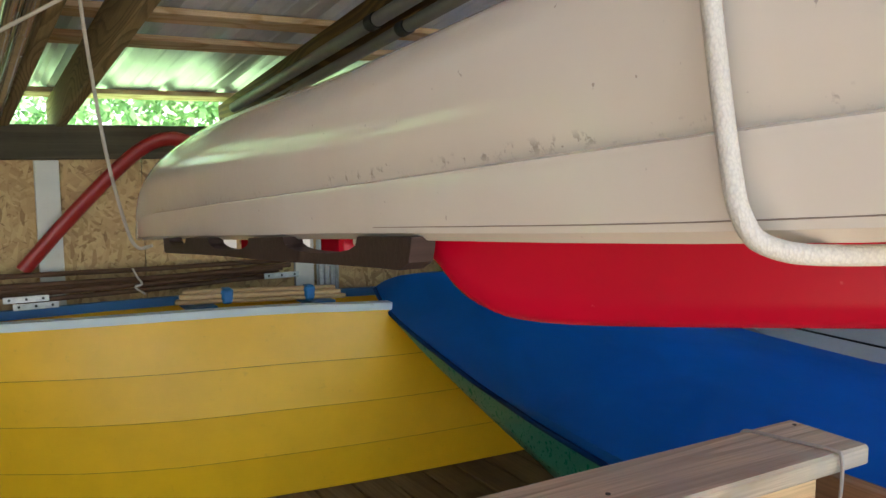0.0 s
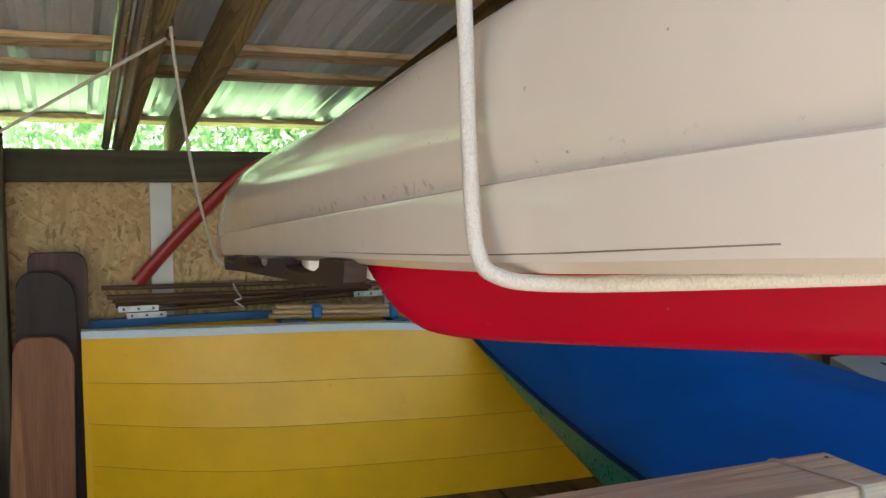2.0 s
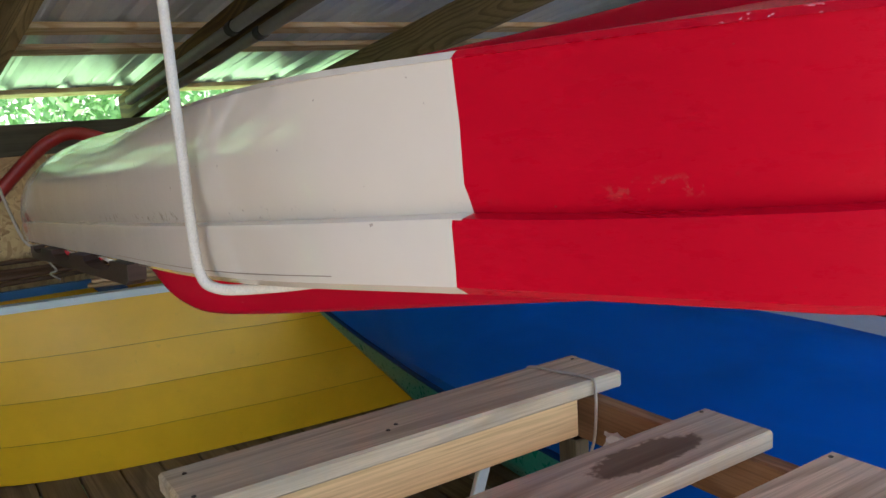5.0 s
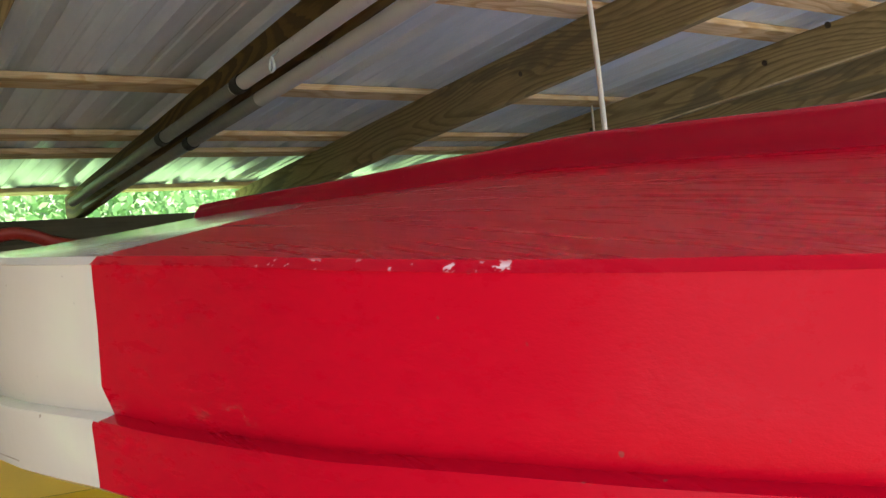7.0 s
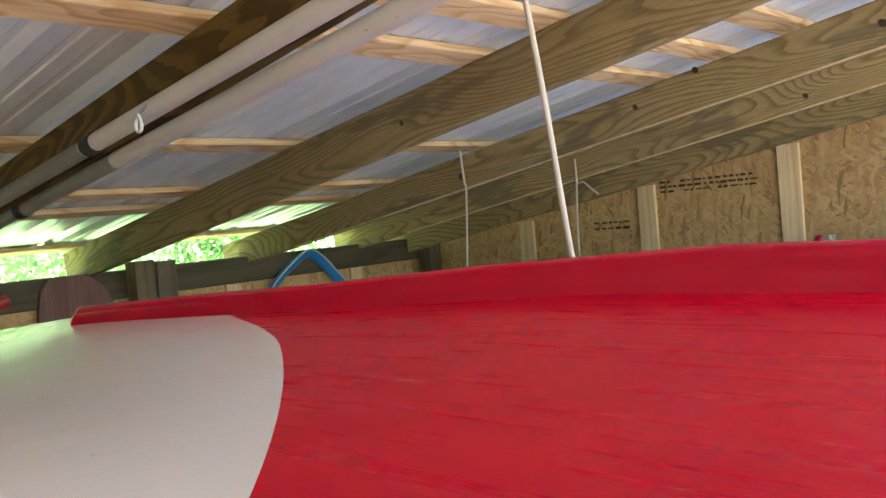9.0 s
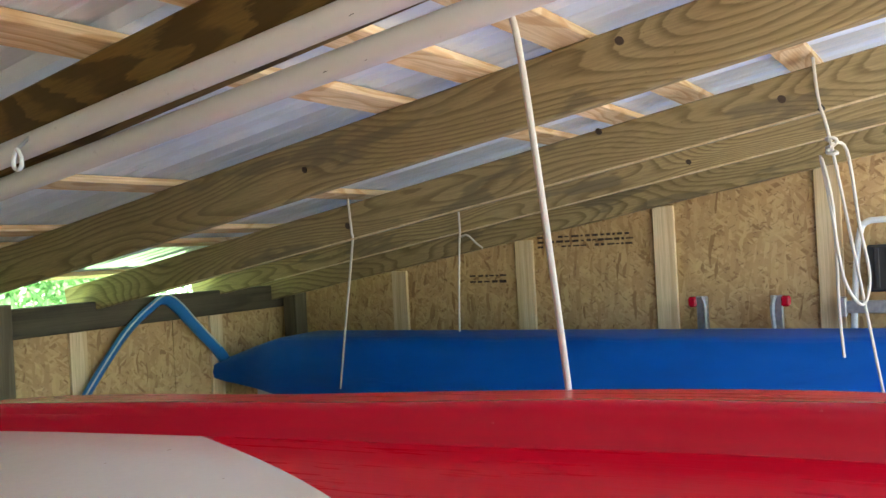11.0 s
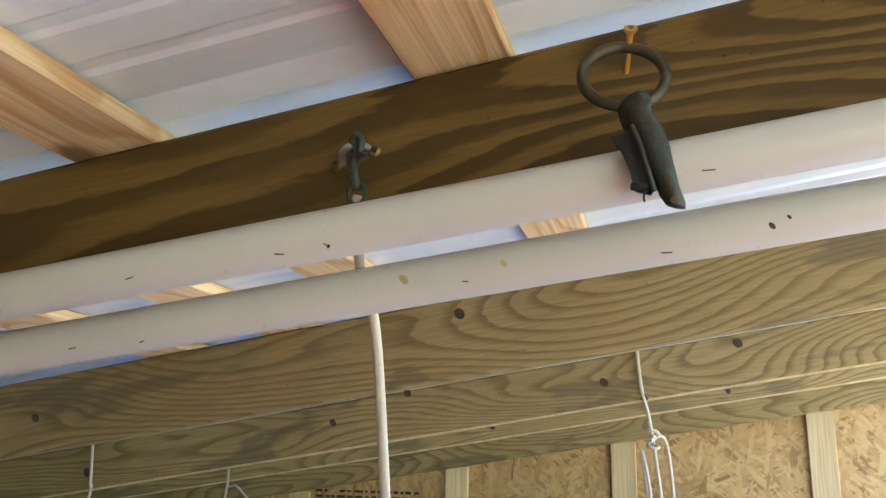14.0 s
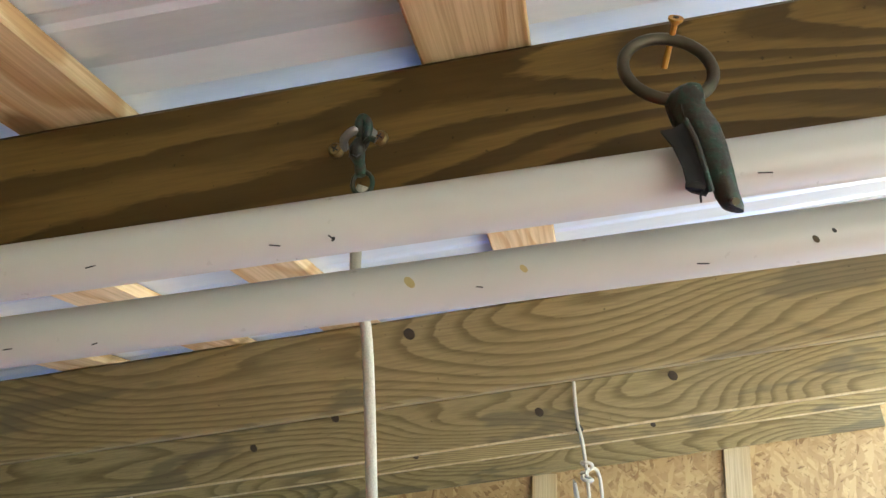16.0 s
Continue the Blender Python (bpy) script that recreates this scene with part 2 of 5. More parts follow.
M_WHITE_RAIL = paint("pale_blue_white_rail", (0.66, 0.75, 0.78), 0.45, dirt_amount=0.6)
M_BLUE_RAIL = paint("blue_rail_paint", (0.02, 0.13, 0.32), 0.45)


def red_enamel():
    n = Nodes("red_enamel")
    v = n.coords()
    c = n.mix(n.ramp(n.noise(v, 5.0, 4), [(0.3, 0.0), (0.75, 1.0)]), (0.44, 0.002, 0.019), (0.36, 0.002, 0.016))
    worn = n.ramp(n.noise(v, 90.0, 5, 0.7), [(0.70, 0.0), (0.74, 1.0)])
    c = n.mix(n.math("MULTIPLY", worn, 0.25), c, (0.62, 0.20, 0.20))
    n.bump(n.noise(n.coords((1, 0.05, 1)), 90.0, 3), 0.06, 0.002)
    n.bsdf.inputs["Specular IOR Level"].default_value = 0.3
    return n.done(c, 0.27)


M_RED = red_enamel()
M_RED_TUBE = paint("red_plastic", (0.36, 0.025, 0.02), 0.35)
M_BLUE_TUBE = paint("blue_plastic_tube", (0.02, 0.17, 0.42), 0.35)
M_GREEN_HULL = paint("green_gelcoat", (0.02, 0.26, 0.20), 0.3)
M_PVC = paint("white_pvc", (0.56, 0.54, 0.505), 0.34, dirt=(0.30, 0.28, 0.25), dirt_amount=0.15, bump=0.015)
M_FAR_PIPE = paint("far_pipe_grey", (0.20, 0.20, 0.18), 0.4, dirt=(0.08, 0.08, 0.07), dirt_amount=0.4, bump=0.03)
M_ALU = plain("dull_aluminium", (0.66, 0.67, 0.66), 0.2, 1.0)
M_STEEL = plain("galvanised_steel", (0.45, 0.46, 0.47), 0.45, 0.9)
M_BRASS = plain("aged_brass", (0.28, 0.19, 0.08), 0.45, 0.9)
M_BRONZE = plain("dark_bronze", (0.085, 0.07, 0.045), 0.5, 0.7)


def verdigris():
    n = Nodes("verdigris_bronze")
    v = n.coords()
    green = n.ramp(n.noise(v, 110.0, 5, 0.7), [(0.47, 0.0), (0.6, 1.0)])
    pale = n.ramp(n.noise(v, 260.0, 4, 0.7), [(0.6, 0.0), (0.72, 1.0)])
    c = n.mix(n.noise(v, 60.0, 3), (0.022, 0.019, 0.014), (0.046, 0.040, 0.030))
    c = n.mix(n.math("MULTIPLY", green, 0.7), c, (0.033, 0.084, 0.064))
    c = n.mix(n.math("MULTIPLY", n.math("MULTIPLY", pale, green), 0.7), c, (0.20, 0.27, 0.23))
    n.bump(n.noise(v, 180.0, 5), 0.5, 0.002)
    return n.done(c, n.mix(green, (0.35, 0.35, 0.35), (0.8, 0.8, 0.8)), 0.35)


M_VERDIGRIS = verdigris()
M_LEATHER = plain("black_leather", (0.006, 0.0055, 0.005), 0.75)
M_BLACK = plain("black_rubber", (0.015, 0.015, 0.016), 0.55)
M_SCREW = plain("tan_coated_screw", (0.55, 0.27, 0.05), 0.4, 0.3)
M_ROD = wood("brown_rod", (0.16, 0.085, 0.05), (0.08, 0.04, 0.022), "x", rings=5, knots=False)
M_DOWEL = wood("pale_dowel", (0.56, 0.38, 0.21), (0.40, 0.24, 0.12), "x", rings=4, knots=False)
M_TAPE = plain("blue_tape", (0.01, 0.16, 0.42), 0.5)
M_MAHOGANY = wood("varnished_mahogany", (0.34, 0.14, 0.06), (0.19, 0.07, 0.03), "z", rings=5, rough=0.45, knots=False)
M_DARK_BOARD = wood("dark_worn_board", (0.06, 0.038, 0.034), (0.035, 0.022, 0.02), "z", rings=5, rough=0.6, knots=False, grey=0.3, grey_colour=(0.07, 0.055, 0.055))
M_NOTCH = wood("dark_rack_board", (0.05, 0.028, 0.022), (0.028, 0.016, 0.012), "x", rings=5, rough=0.55, knots=False)
M_KNOT = plain("dark_knot", (0.045, 0.026, 0.012), 0.7)
M_INK = plain("stamp_ink", (0.05, 0.03, 0.02), 0.8)
M_WHITE_BOARD = paint("grey_white_board", (0.52, 0.55, 0.56), 0.4)
M_CARDBOARD = plain("cardboard", (0.34, 0.23, 0.13), 0.85)
M_GLASS = plain("clear_plastic", (0.75, 0.77, 0.78), 0.15)
M_FOAM_WHITE = paint("white_plastic", (0.7, 0.7, 0.68), 0.4)


BOAT_BASE = (0.8, 0.3, 1.35)


def boat_paint():
    """White bow and red body, parted by a curve on the deck and across the side; chips along the edge."""
    n = Nodes("red_and_white_boat_paint")
    tc = n.t.nodes.new("ShaderNodeTexCoord")
    sep = n.t.nodes.new("ShaderNodeSeparateXYZ")
    shift = n.t.nodes.new("ShaderNodeVectorMath")
    shift.operation = "ADD"
    shift.inputs[1].default_value = BOAT_BASE
    n.link(tc.outputs["Object"], shift.inputs[0])
    n.link(shift.outputs[0], sep.inputs[0])
    x, y, z = sep.outputs
    v = n.coords()
    # deck: ahead of a curve that bends round to the rim; side: ahead of a slightly bowed line
    u = n.math("SUBTRACT", x, 0.40)
    late = n.math("MAXIMUM", n.math("SUBTRACT", x, 0.66), 0.0)
    f = n.math("ADD", n.math("MULTIPLY", u, 0.892), n.math("MULTIPLY", n.math("MULTIPLY", u, u), 1.22))
    f = n.math("ADD", n.math("ADD", f, -0.033), n.math("MULTIPLY", n.math("MULTIPLY", late, late), 6.0))
    near_rim = n.math("MAXIMUM", n.math("LESS_THAN", x, 0.86), n.math("GREATER_THAN", y, 0.93))
    white = n.math("MULTIPLY", n.math("GREATER_THAN", y, f), near_rim)
    wob = n.math("MULTIPLY", n.math("SUBTRACT", n.noise(v, 9.0, 2), 0.5), 0.006)
    zz = n.math("DIVIDE", n.math("SUBTRACT", z, 1.470), 0.075)
    mid = n.math("SUBTRACT", 1.0, n.math("MULTIPLY", zz, zz), True)
    side_line = n.math("ADD", n.math("MULTIPLY", mid, -0.006), n.math("ADD", n.math("ADD", wob, -0.022), n.math("MULTIPLY", n.math("LESS_THAN", z, 1.4525), 0.006)))
    side = n.math("GREATER_THAN", y, side_line)
    low = n.math("LESS_THAN", x, 0.5)
    on_side = n.math("MULTIPLY", n.math("LESS_THAN", z, 1.5395), low)
    white = n.mix(on_side, white, side)
    grain = n.noise(n.coords((1, 0.045, 1)), 95.0, 5, 0.7)
    big = n.noise(v, 4.0, 5)
    red = n.mix(n.ramp(big, [(0.3, 0.0), (0.75, 1.0)]), (0.52, 0.002, 0.016), (0.43, 0.002, 0.014))
    wht = n.mix(n.ramp(big, [(0.3, 0.0), (0.8, 1.0)]), (0.69, 0.612, 0.515), (0.62, 0.545, 0.45))
    smudge = n.ramp(n.noise(v, 15.0, 7, 0.75), [(0.66, 0.0), (0.8, 1.0)])
    wht = n.mix(n.math("MULTIPLY", smudge, 0.2), wht, (0.40, 0.34, 0.28))
    c = n.mix(white, red, wht)
    # wear: pale chips near the upper edge, dark specks near the lap
    edge = n.math("SUBTRACT", 1.0, n.math("MULTIPLY", n.math("ABSOLUTE", n.math("SUBTRACT", z, 1.5380)), 420.0), True)
    chips = n.ramp(n.noise(n.coords((1, 0.8, 1)), 130.0, 3), [(0.575, 0.0), (0.60, 1.0)])
    zone = n.math("MULTIPLY", n.math("MULTIPLY", edge, n.math("GREATER_THAN", n.noise(v, 11.0, 1), 0.42)), n.math("MAXIMUM", n.math("LESS_THAN", n.math("ABSOLUTE", n.math("ADD", y, 0.24)), 0.085), n.math("LESS_THAN", n.math("ABSOLUTE", n.math("ADD", y, 0.52)), 0.12)))
    c = n.mix(n.math("MULTIPLY", n.math("MULTIPLY", chips, zone), 0.9), c, (0.80, 0.62, 0.60))
    above = n.math("SUBTRACT", z, n.math("SUBTRACT", 1.456, n.math("MULTIPLY", y, 0.0862)))
    grime = n.math("SUBTRACT", 1.0, n.math("MULTIPLY", n.math("ABSOLUTE", n.math("SUBTRACT", above, 0.004)), 170.0), True)
    grime = n.math("MULTIPLY", grime, n.ramp(n.noise(v, 75.0, 4, 0.7), [(0.56, 0.0), (0.62, 1.0)]))
    grime = n.math("MULTIPLY", grime, n.ramp(n.noise(v, 5.0, 1), [(0.48, 0.0), (0.56, 1.0)]))
    c = n.mix(n.math("MULTIPLY", n.math("MULTIPLY", grime, low), 0.6), c, (0.20, 0.14, 0.11))
    specks = n.ramp(n.noise(v, 120.0, 2), [(0.74, 0.0), (0.77, 1.0)])
    c = n.mix(n.math("MULTIPLY", specks, 0.5), c, (0.16, 0.09, 0.07))
    ripple = n.noise(n.coords((1, 0.22, 1)), 48.0, 3)
    dimple = n.noise(n.coords((1, 1, 0.35)), 60.0, 2)
    on_white = n.math("ADD", n.math("MULTIPLY", ripple, 0.26), n.math("MULTIPLY", dimple, 0.14))
    relief = n.t.nodes.new("ShaderNodeMix")
    n.link(white, relief.inputs[0])
    n.link(n.math("MULTIPLY", grain, 0.8), relief.inputs[2])
    n.link(on_white, relief.inputs[3])
    n.bump(relief.outputs[0], 0.2, 0.004)
    n.link(n.mix(white, (0.10, 0.10, 0.10), (0.6, 0.6, 0.6)), n.bsdf.inputs["Specular IOR Level"])
    gloss = n.mix(white, n.ramp(grain, [(0.3, 0.24), (0.75, 0.36)]), n.ramp(n.noise(v, 9.0, 4), [(0.3, 0.08), (0.7, 0.15)]))
    return n.done(c, gloss, 0.0, 0.0)


M_BOAT = boat_paint()


def cloth(name, colour, rough=0.6, wrinkle=0.5):
    n = Nodes(name)
    v = n.coords()
    weave = n.noise(v, 420.0, 2)
    fold = n.noise(n.coords((1, 0.45, 1)), 5.0, 4, 0.55, 0.6)
    c = n.mix(n.ramp(fold, [(0.3, 0.0), (0.75, 1.0)]), colour, tuple(x * 0.7 for x in colour))
    n.bsdf.inputs["Specular IOR Level"].default_value = 0.12
    n.bump(n.math("ADD", n.math("MULTIPLY", fold, 8.0), weave), wrinkle, 0.004)
    return n.done(c, rough)


M_COVER = cloth("blue_fitted_cover", (0.0, 0.108, 0.50), 0.5, 0.3)
M_TARP = cloth("blue_tarpaulin", (0.0, 0.088, 0.40), 0.42, 0.8)
M_HEM_SHADED = cloth("shaded_blue_hem", (0.0, 0.035, 0.16), 0.6, 0.2)
M_STAIN = plain("yellow_stain", (0.46, 0.36, 0.16), 0.5)
M_CRACK = plain("hairline_crack", (0.27, 0.2, 0.155), 0.8)
M_LAP_SHADE = plain("yellow_lap_shade", (0.30, 0.16, 0.015), 0.7)


def roof_metal():
    n = Nodes("white_roof_sheet")
    v = n.coords()
    streak = n.noise(n.coords((1, 0.06, 1)), 26.0, 5, 0.7)
    big = n.noise(v, 1.6, 4)
    c = n.mix(n.ramp(streak, [(0.35, 0.0), (0.7, 1.0)]), (0.77, 0.83, 0.90), (0.66, 0.72, 0.80))
    c = n.mix(n.math("MULTIPLY", n.ramp(big, [(0.35, 0.0), (0.8, 1.0)]), 0.12), c, (0.55, 0.60, 0.58))
    n.bump(streak, 0.06, 0.002)
    return n.done(c, 0.3, 0.25)


M_ROOF = roof_metal()


def rope_mat(name, colour):
    n = Nodes(name)
    w = n.add("ShaderNodeTexVoronoi", Scale=950.0)
    n.link(n.coords((1, 1, 0.6)), w.inputs["Vector"])
    f = n.noise(n.coords(), 40.0, 4)
    c = n.mix(n.ramp(w.outputs["Distance"], [(0.3, 0.0), (0.9, 1.0)]), colour, tuple(x * 0.8 for x in colour))
    c = n.mix(n.math("MULTIPLY", f, 0.3), c, tuple(x * 0.7 for x in colour))
    n.bump(w.outputs["Distance"], 0.35, 0.0012)
    return n.done(c, 0.85)


M_ROPE = rope_mat("white_braided_rope", (0.58, 0.53, 0.45))
M_ROPE_DIRTY = rope_mat("grey_rope", (0.50, 0.44, 0.36))


def leaf_mat():
    n = Nodes("leaves")
    g = n.t.nodes.new("ShaderNodeNewGeometry")
    c = n.ramp(g.outputs["Random Per Island"], [(0.0, (0.15, 0.27, 0.11)), (0.5, (0.28, 0.43, 0.19)), (1.0, (0.44, 0.57, 0.32))])
    glow = n.t.nodes.new("ShaderNodeBsdfTranslucent")
    n.link(n.mix(0.5, c, (0.42, 0.64, 0.34)), glow.inputs["Color"])
    both = n.t.nodes.new("ShaderNodeMixShader")
    both.inputs[0].default_value = 0.55
    n.link(n.bsdf.outputs[0], both.inputs[1])
    n.link(glow.outputs[0], both.inputs[2])
    n.link(both.outputs[0], n.t.nodes["Material Output"].inputs["Surface"])
    return n.done(c, 0.5)


M_LEAF = leaf_mat()


def ground_mat():
    """Pale gravel before the shed, grass behind it."""
    n = Nodes("gravel_and_grass")
    v = n.coords()
    sep = n.t.nodes.new("ShaderNodeSeparateXYZ")
    n.link(v, sep.inputs[0])
    edge = n.math("ADD", sep.outputs[1], n.math("MULTIPLY", n.noise(v, 1.2, 4), 0.8))
    fine = n.noise(v, 40.0, 5, 0.7)
    grass = n.mix(fine, (0.24, 0.44, 0.17), (0.38, 0.60, 0.28))
    gravel = n.mix(fine, (0.25, 0.235, 0.21), (0.36, 0.34, 0.305))
    n.bump(fine, 0.6, 0.02)
    return n.done(n.mix(n.math("GREATER_THAN", edge, 3.0), gravel, grass), 0.9)


M_GROUND = ground_mat()


# ---- builders ----
def thing(name, base, label, category, group="", kind=""):
    ob = new(name)
    ob.empty_display_size = 0.1
    ob.location = base
    return tagged(ob, label, category, group, kind)


def offset_of(parent):
    o = Vector((0, 0, 0))
    while parent is not None:
        o += parent.location
        parent = parent.parent
    return o


def part(name, bm, material, parent=None, label=""):
    """Links a bmesh, given in world places, as one mesh object under a thing or a part."""
    bmesh.ops.recalc_face_normals(bm, faces=bm.faces)
    off = offset_of(parent)
    if parent is not None:
        bmesh.ops.translate(bm, verts=bm.verts, vec=-off)
    me = bpy.data.meshes.new(name)
    bm.to_mesh(me)
    bm.free()
    me.materials.append(material)
    ob = new(name, me)
    ob.parent = parent
    if label:
        ob["label"] = label
    return ob


def smooth(ob, angle=40):
    for p in ob.data.polygons:
        p.use_smooth = True
    ob.data.set_sharp_from_angle(angle=radians(angle))
    return ob


def box(lo, hi, bevel=0.003, bm=None):
    bm = bm or bmesh.new()
    made = bmesh.ops.create_cube(bm, size=1.0)["verts"]
    size, mid = Vector(hi) - Vector(lo), (Vector(hi) + Vector(lo)) / 2
    for v in made:
        v.co = Vector((v.co.x * size.x, v.co.y * size.y, v.co.z * size.z)) + mid
    if bevel:
        edges = list({e for v in made for e in v.link_edges})
        bmesh.ops.bevel(bm, geom=edges, offset=min(bevel, min(abs(s) for s in size) * 0.3), segments=1, affect="EDGES")
    return bm


def beam(p0, p1, w, h, bevel=0.003, up=(0, 0, 1), bm=None):
    """A squared timber from p0 to p1, the middle line of its section; w across, h along up."""
    p0, p1 = Vector(p0), Vector(p1)
    d = (p1 - p0).normalized()
    side = d.cross(Vector(up)).normalized()
    top = side.cross(d).normalized()
    tmp = bmesh.new()
    vs = []
    for p in (p0, p1):
        for a, b in ((-1, -1), (1, -1), (1, 1), (-1, 1)):
            vs.append(tmp.verts.new(p + side * a * w / 2 + top * b * h / 2))
    for f in ((0, 1, 2, 3), (7, 6, 5, 4), (0, 4, 5, 1), (1, 5, 6, 2), (2, 6, 7, 3), (3, 7, 4, 0)):
        tmp.faces.new([vs[i] for i in f])
    if bevel:
        bmesh.ops.bevel(tmp, geom=list(tmp.edges), offset=bevel, segments=1, affect="EDGES")
    if bm is None:
        return tmp
    me = bpy.data.meshes.new("t")
    tmp.to_mesh(me)
    tmp.free()
    bm.from_mesh(me)
    bpy.data.meshes.remove(me)
    return bm


def curve_points(points, steps=6):
    """A smooth line through the points (Catmull-Rom)."""
    p = [Vector(q) for q in points]
    p = [p[0] * 2 - p[1], *p, p[-1] * 2 - p[-2]]
    out = []
    for i in range(1, len(p) - 2):
        for s in range(steps):
            t = s / steps
            a, b, c, d = p[i - 1 : i + 3]
            out.append(0.5 * (2 * b + (c - a) * t + (2 * a - 5 * b + 4 * c - d) * t * t + (3 * b - a - 3 * c + d) * t**3))
    out.append(p[-2])
    return out


def tube(points, radius, sides=10, flat=1.0, bm=None, radii=None):
    """A round bar along the points. flat: the second axis of its section."""
    bm = bm or bmesh.new()
    pts = [Vector(p) for p in points]
    rings, ref = [], None
    for i, p in enumerate(pts):
        d = (pts[min(i + 1, len(pts) - 1)] - pts[max(i - 1, 0)]).normalized()
        if ref is None:
            ref = d.orthogonal().normalized()
        ref = (ref - d * ref.dot(d)).normalized()
        other = d.cross(ref)
        r = radii[i] if radii else radius
        rings.append([bm.verts.new(p + ref * r * math.cos(a) + other * r * flat * math.sin(a)) for a in [2 * math.pi * k / sides for k in range(sides)]])
    for a, b in zip(rings, rings[1:]):
        for k in range(sides):
            bm.faces.new((a[k], a[(k + 1) % sides], b[(k + 1) % sides], b[k]))
    bm.faces.new(rings[0][::-1])
    bm.faces.new(rings[-1])
    return bm


def loft(sections, closed=False, caps=True):
    """Faces between sections, each a list of as many points. closed: the sections are rings."""
    bm = bmesh.new()
    rows = [[bm.verts.new(p) for p in s] for s in sections]
    n = len(rows[0])
    for a, b in zip(rows, rows[1:]):
        for k in range(n if closed else n - 1):
            bm.faces.new((a[k], a[(k + 1) % n], b[(k + 1) % n], b[k]))
    if closed and caps:
        bm.faces.new(rows[0][::-1])
        bm.faces.new(rows[-1])
    return bm


def plate_shape(outline, thickness, place):
    """A flat board: an outline of (u, v), turned into the world by place(u, v, w), w from 0 to the thickness."""
    bm = bmesh.new()
    a = [bm.verts.new(place(u, v, 0)) for u, v in outline]
    b = [bm.verts.new(place(u, v, thickness)) for u, v in outline]
    bm.faces.new(a[::-1])
    bm.faces.new(b)
    for i in range(len(a)):
        j = (i + 1) % len(a)
        bm.faces.new((a[i], a[j], b[j], b[i]))
    return bm


def interp(table, x):
    return float(np.interp(x, [r[0] for r in table], [r[1] for r in table]))


def spline(table, x):
    """A smooth reading of a short table of (x, value), x rising."""
    xs, ys = [r[0] for r in table], [r[1] for r in table]
    if x <= xs[0] or x >= xs[-1]:
        return interp(table, x)
    i = max(k for k in range(len(xs) - 1) if xs[k] <= x)
    def slope(k):
        a, b = max(k - 1, 0), min(k + 1, len(xs) - 1)
        return (ys[b] - ys[a]) / (xs[b] - xs[a])
    h = xs[i + 1] - xs[i]
    t = (x - xs[i]) / h
    return ((1 + 2 * t) * (1 - t) ** 2 * ys[i] + t * (1 - t) ** 2 * h * slope(i) + t * t * (3 - 2 * t) * ys[i + 1] + t * t * (t - 1) * h * slope(i + 1))


FLOOR = 0.15
SLOPE, SKEW = 0.168, -0.055
Y_FRONT, Y_EAVE, Y_WALL = -0.78, 3.62, -1.4
X_LEFT, X_RIGHT = -2.4, 4.03
Y_BACK = 3.42


def under(y):
    """Height of the rafters' underside."""
    return 2.10 - SLOPE * y


# ---- setting ----
bm = bmesh.new()
bmesh.ops.create_grid(bm, x_segments=40, y_segments=40, size=150.0)
ground = tagged(part("ground", bm, M_GROUND), "pale gravel and grass ground round the shed", "ground", kind="structure")

floor = thing("floor", (1, 1, FLOOR), "weathered brown wooden deck planks with gaps", "floor", kind="structure")
for i in range(int((X_RIGHT - X_LEFT) / 0.148)):
    x0 = X_LEFT + i * 0.148 + 0.012
    part("plank", box((x0, Y_WALL, FLOOR - 0.028), (x0 + 0.14, Y_BACK, FLOOR), 0.004), M_DECK, floor)
for i in range(7):
    y = -1.35 + i * 0.77
    part("joist", box((X_LEFT, y, FLOOR - 0.14), (X_RIGHT, y + 0.04, FLOOR - 0.03), 0), M_POST, floor)

back = thing("wall_back", (1, Y_BACK, FLOOR), "strand board back wall with pale strips and a dark plate", "wall", kind="structure")
for x0, x1 in ((X_LEFT, -0.55), (-0.55, 0.67), (0.67, 1.89), (1.89, 3.11), (3.11, X_RIGHT + 0.02)):
    part("panel", box((x0 + 0.002, Y_BACK, FLOOR), (x1 - 0.002, Y_BACK + 0.014, 1.415), 0), M_OSB_Y, back)
for x in (-0.55, 0.67, 1.89, 3.11):
    part("stud", box((x - 0.03, Y_BACK + 0.0155, FLOOR), (x + 0.03, Y_BACK + 0.06, 1.40), 0), M_POST, back)
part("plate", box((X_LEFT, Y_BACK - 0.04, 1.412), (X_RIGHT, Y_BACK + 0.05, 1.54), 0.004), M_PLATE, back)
for x, m in ((-1.0, M_WHITE_STRIP), (0.29, M_WHITE_STRIP), (1.28, M_WHITE_STRIP), (2.53, M_BATTEN), (3.34, M_BATTEN)):
    part("batten", box((x, Y_BACK - 0.02, FLOOR), (x + 0.085, Y_BACK - 0.001, 1.41), 0.002), m, back)

right = thing("wall_right", (X_RIGHT, 1, FLOOR), "strand board side wall with pale upright pine strips", "wall", kind="structure")
joints = (Y_WALL, -0.25, 1.16, 2.64, Y_BACK - 0.002)
for y, y1 in zip(joints, joints[1:]):
    part("panel", plate_shape([(y + 0.0005, FLOOR), (y1 - 0.0005, FLOOR), (y1 - 0.0005, under(y1) + 0.12), (y + 0.0005, under(y) + 0.12)], 0.014, lambda u, v, w: (X_RIGHT + w, u, v)), M_OSB_X, right)
    if y1 < Y_BACK - 0.01:
        part("stud", box((X_RIGHT + 0.0155, y1 - 0.03, FLOOR), (X_RIGHT + 0.06, y1 + 0.03, under(y1) + 0.1), 0), M_POST, right)
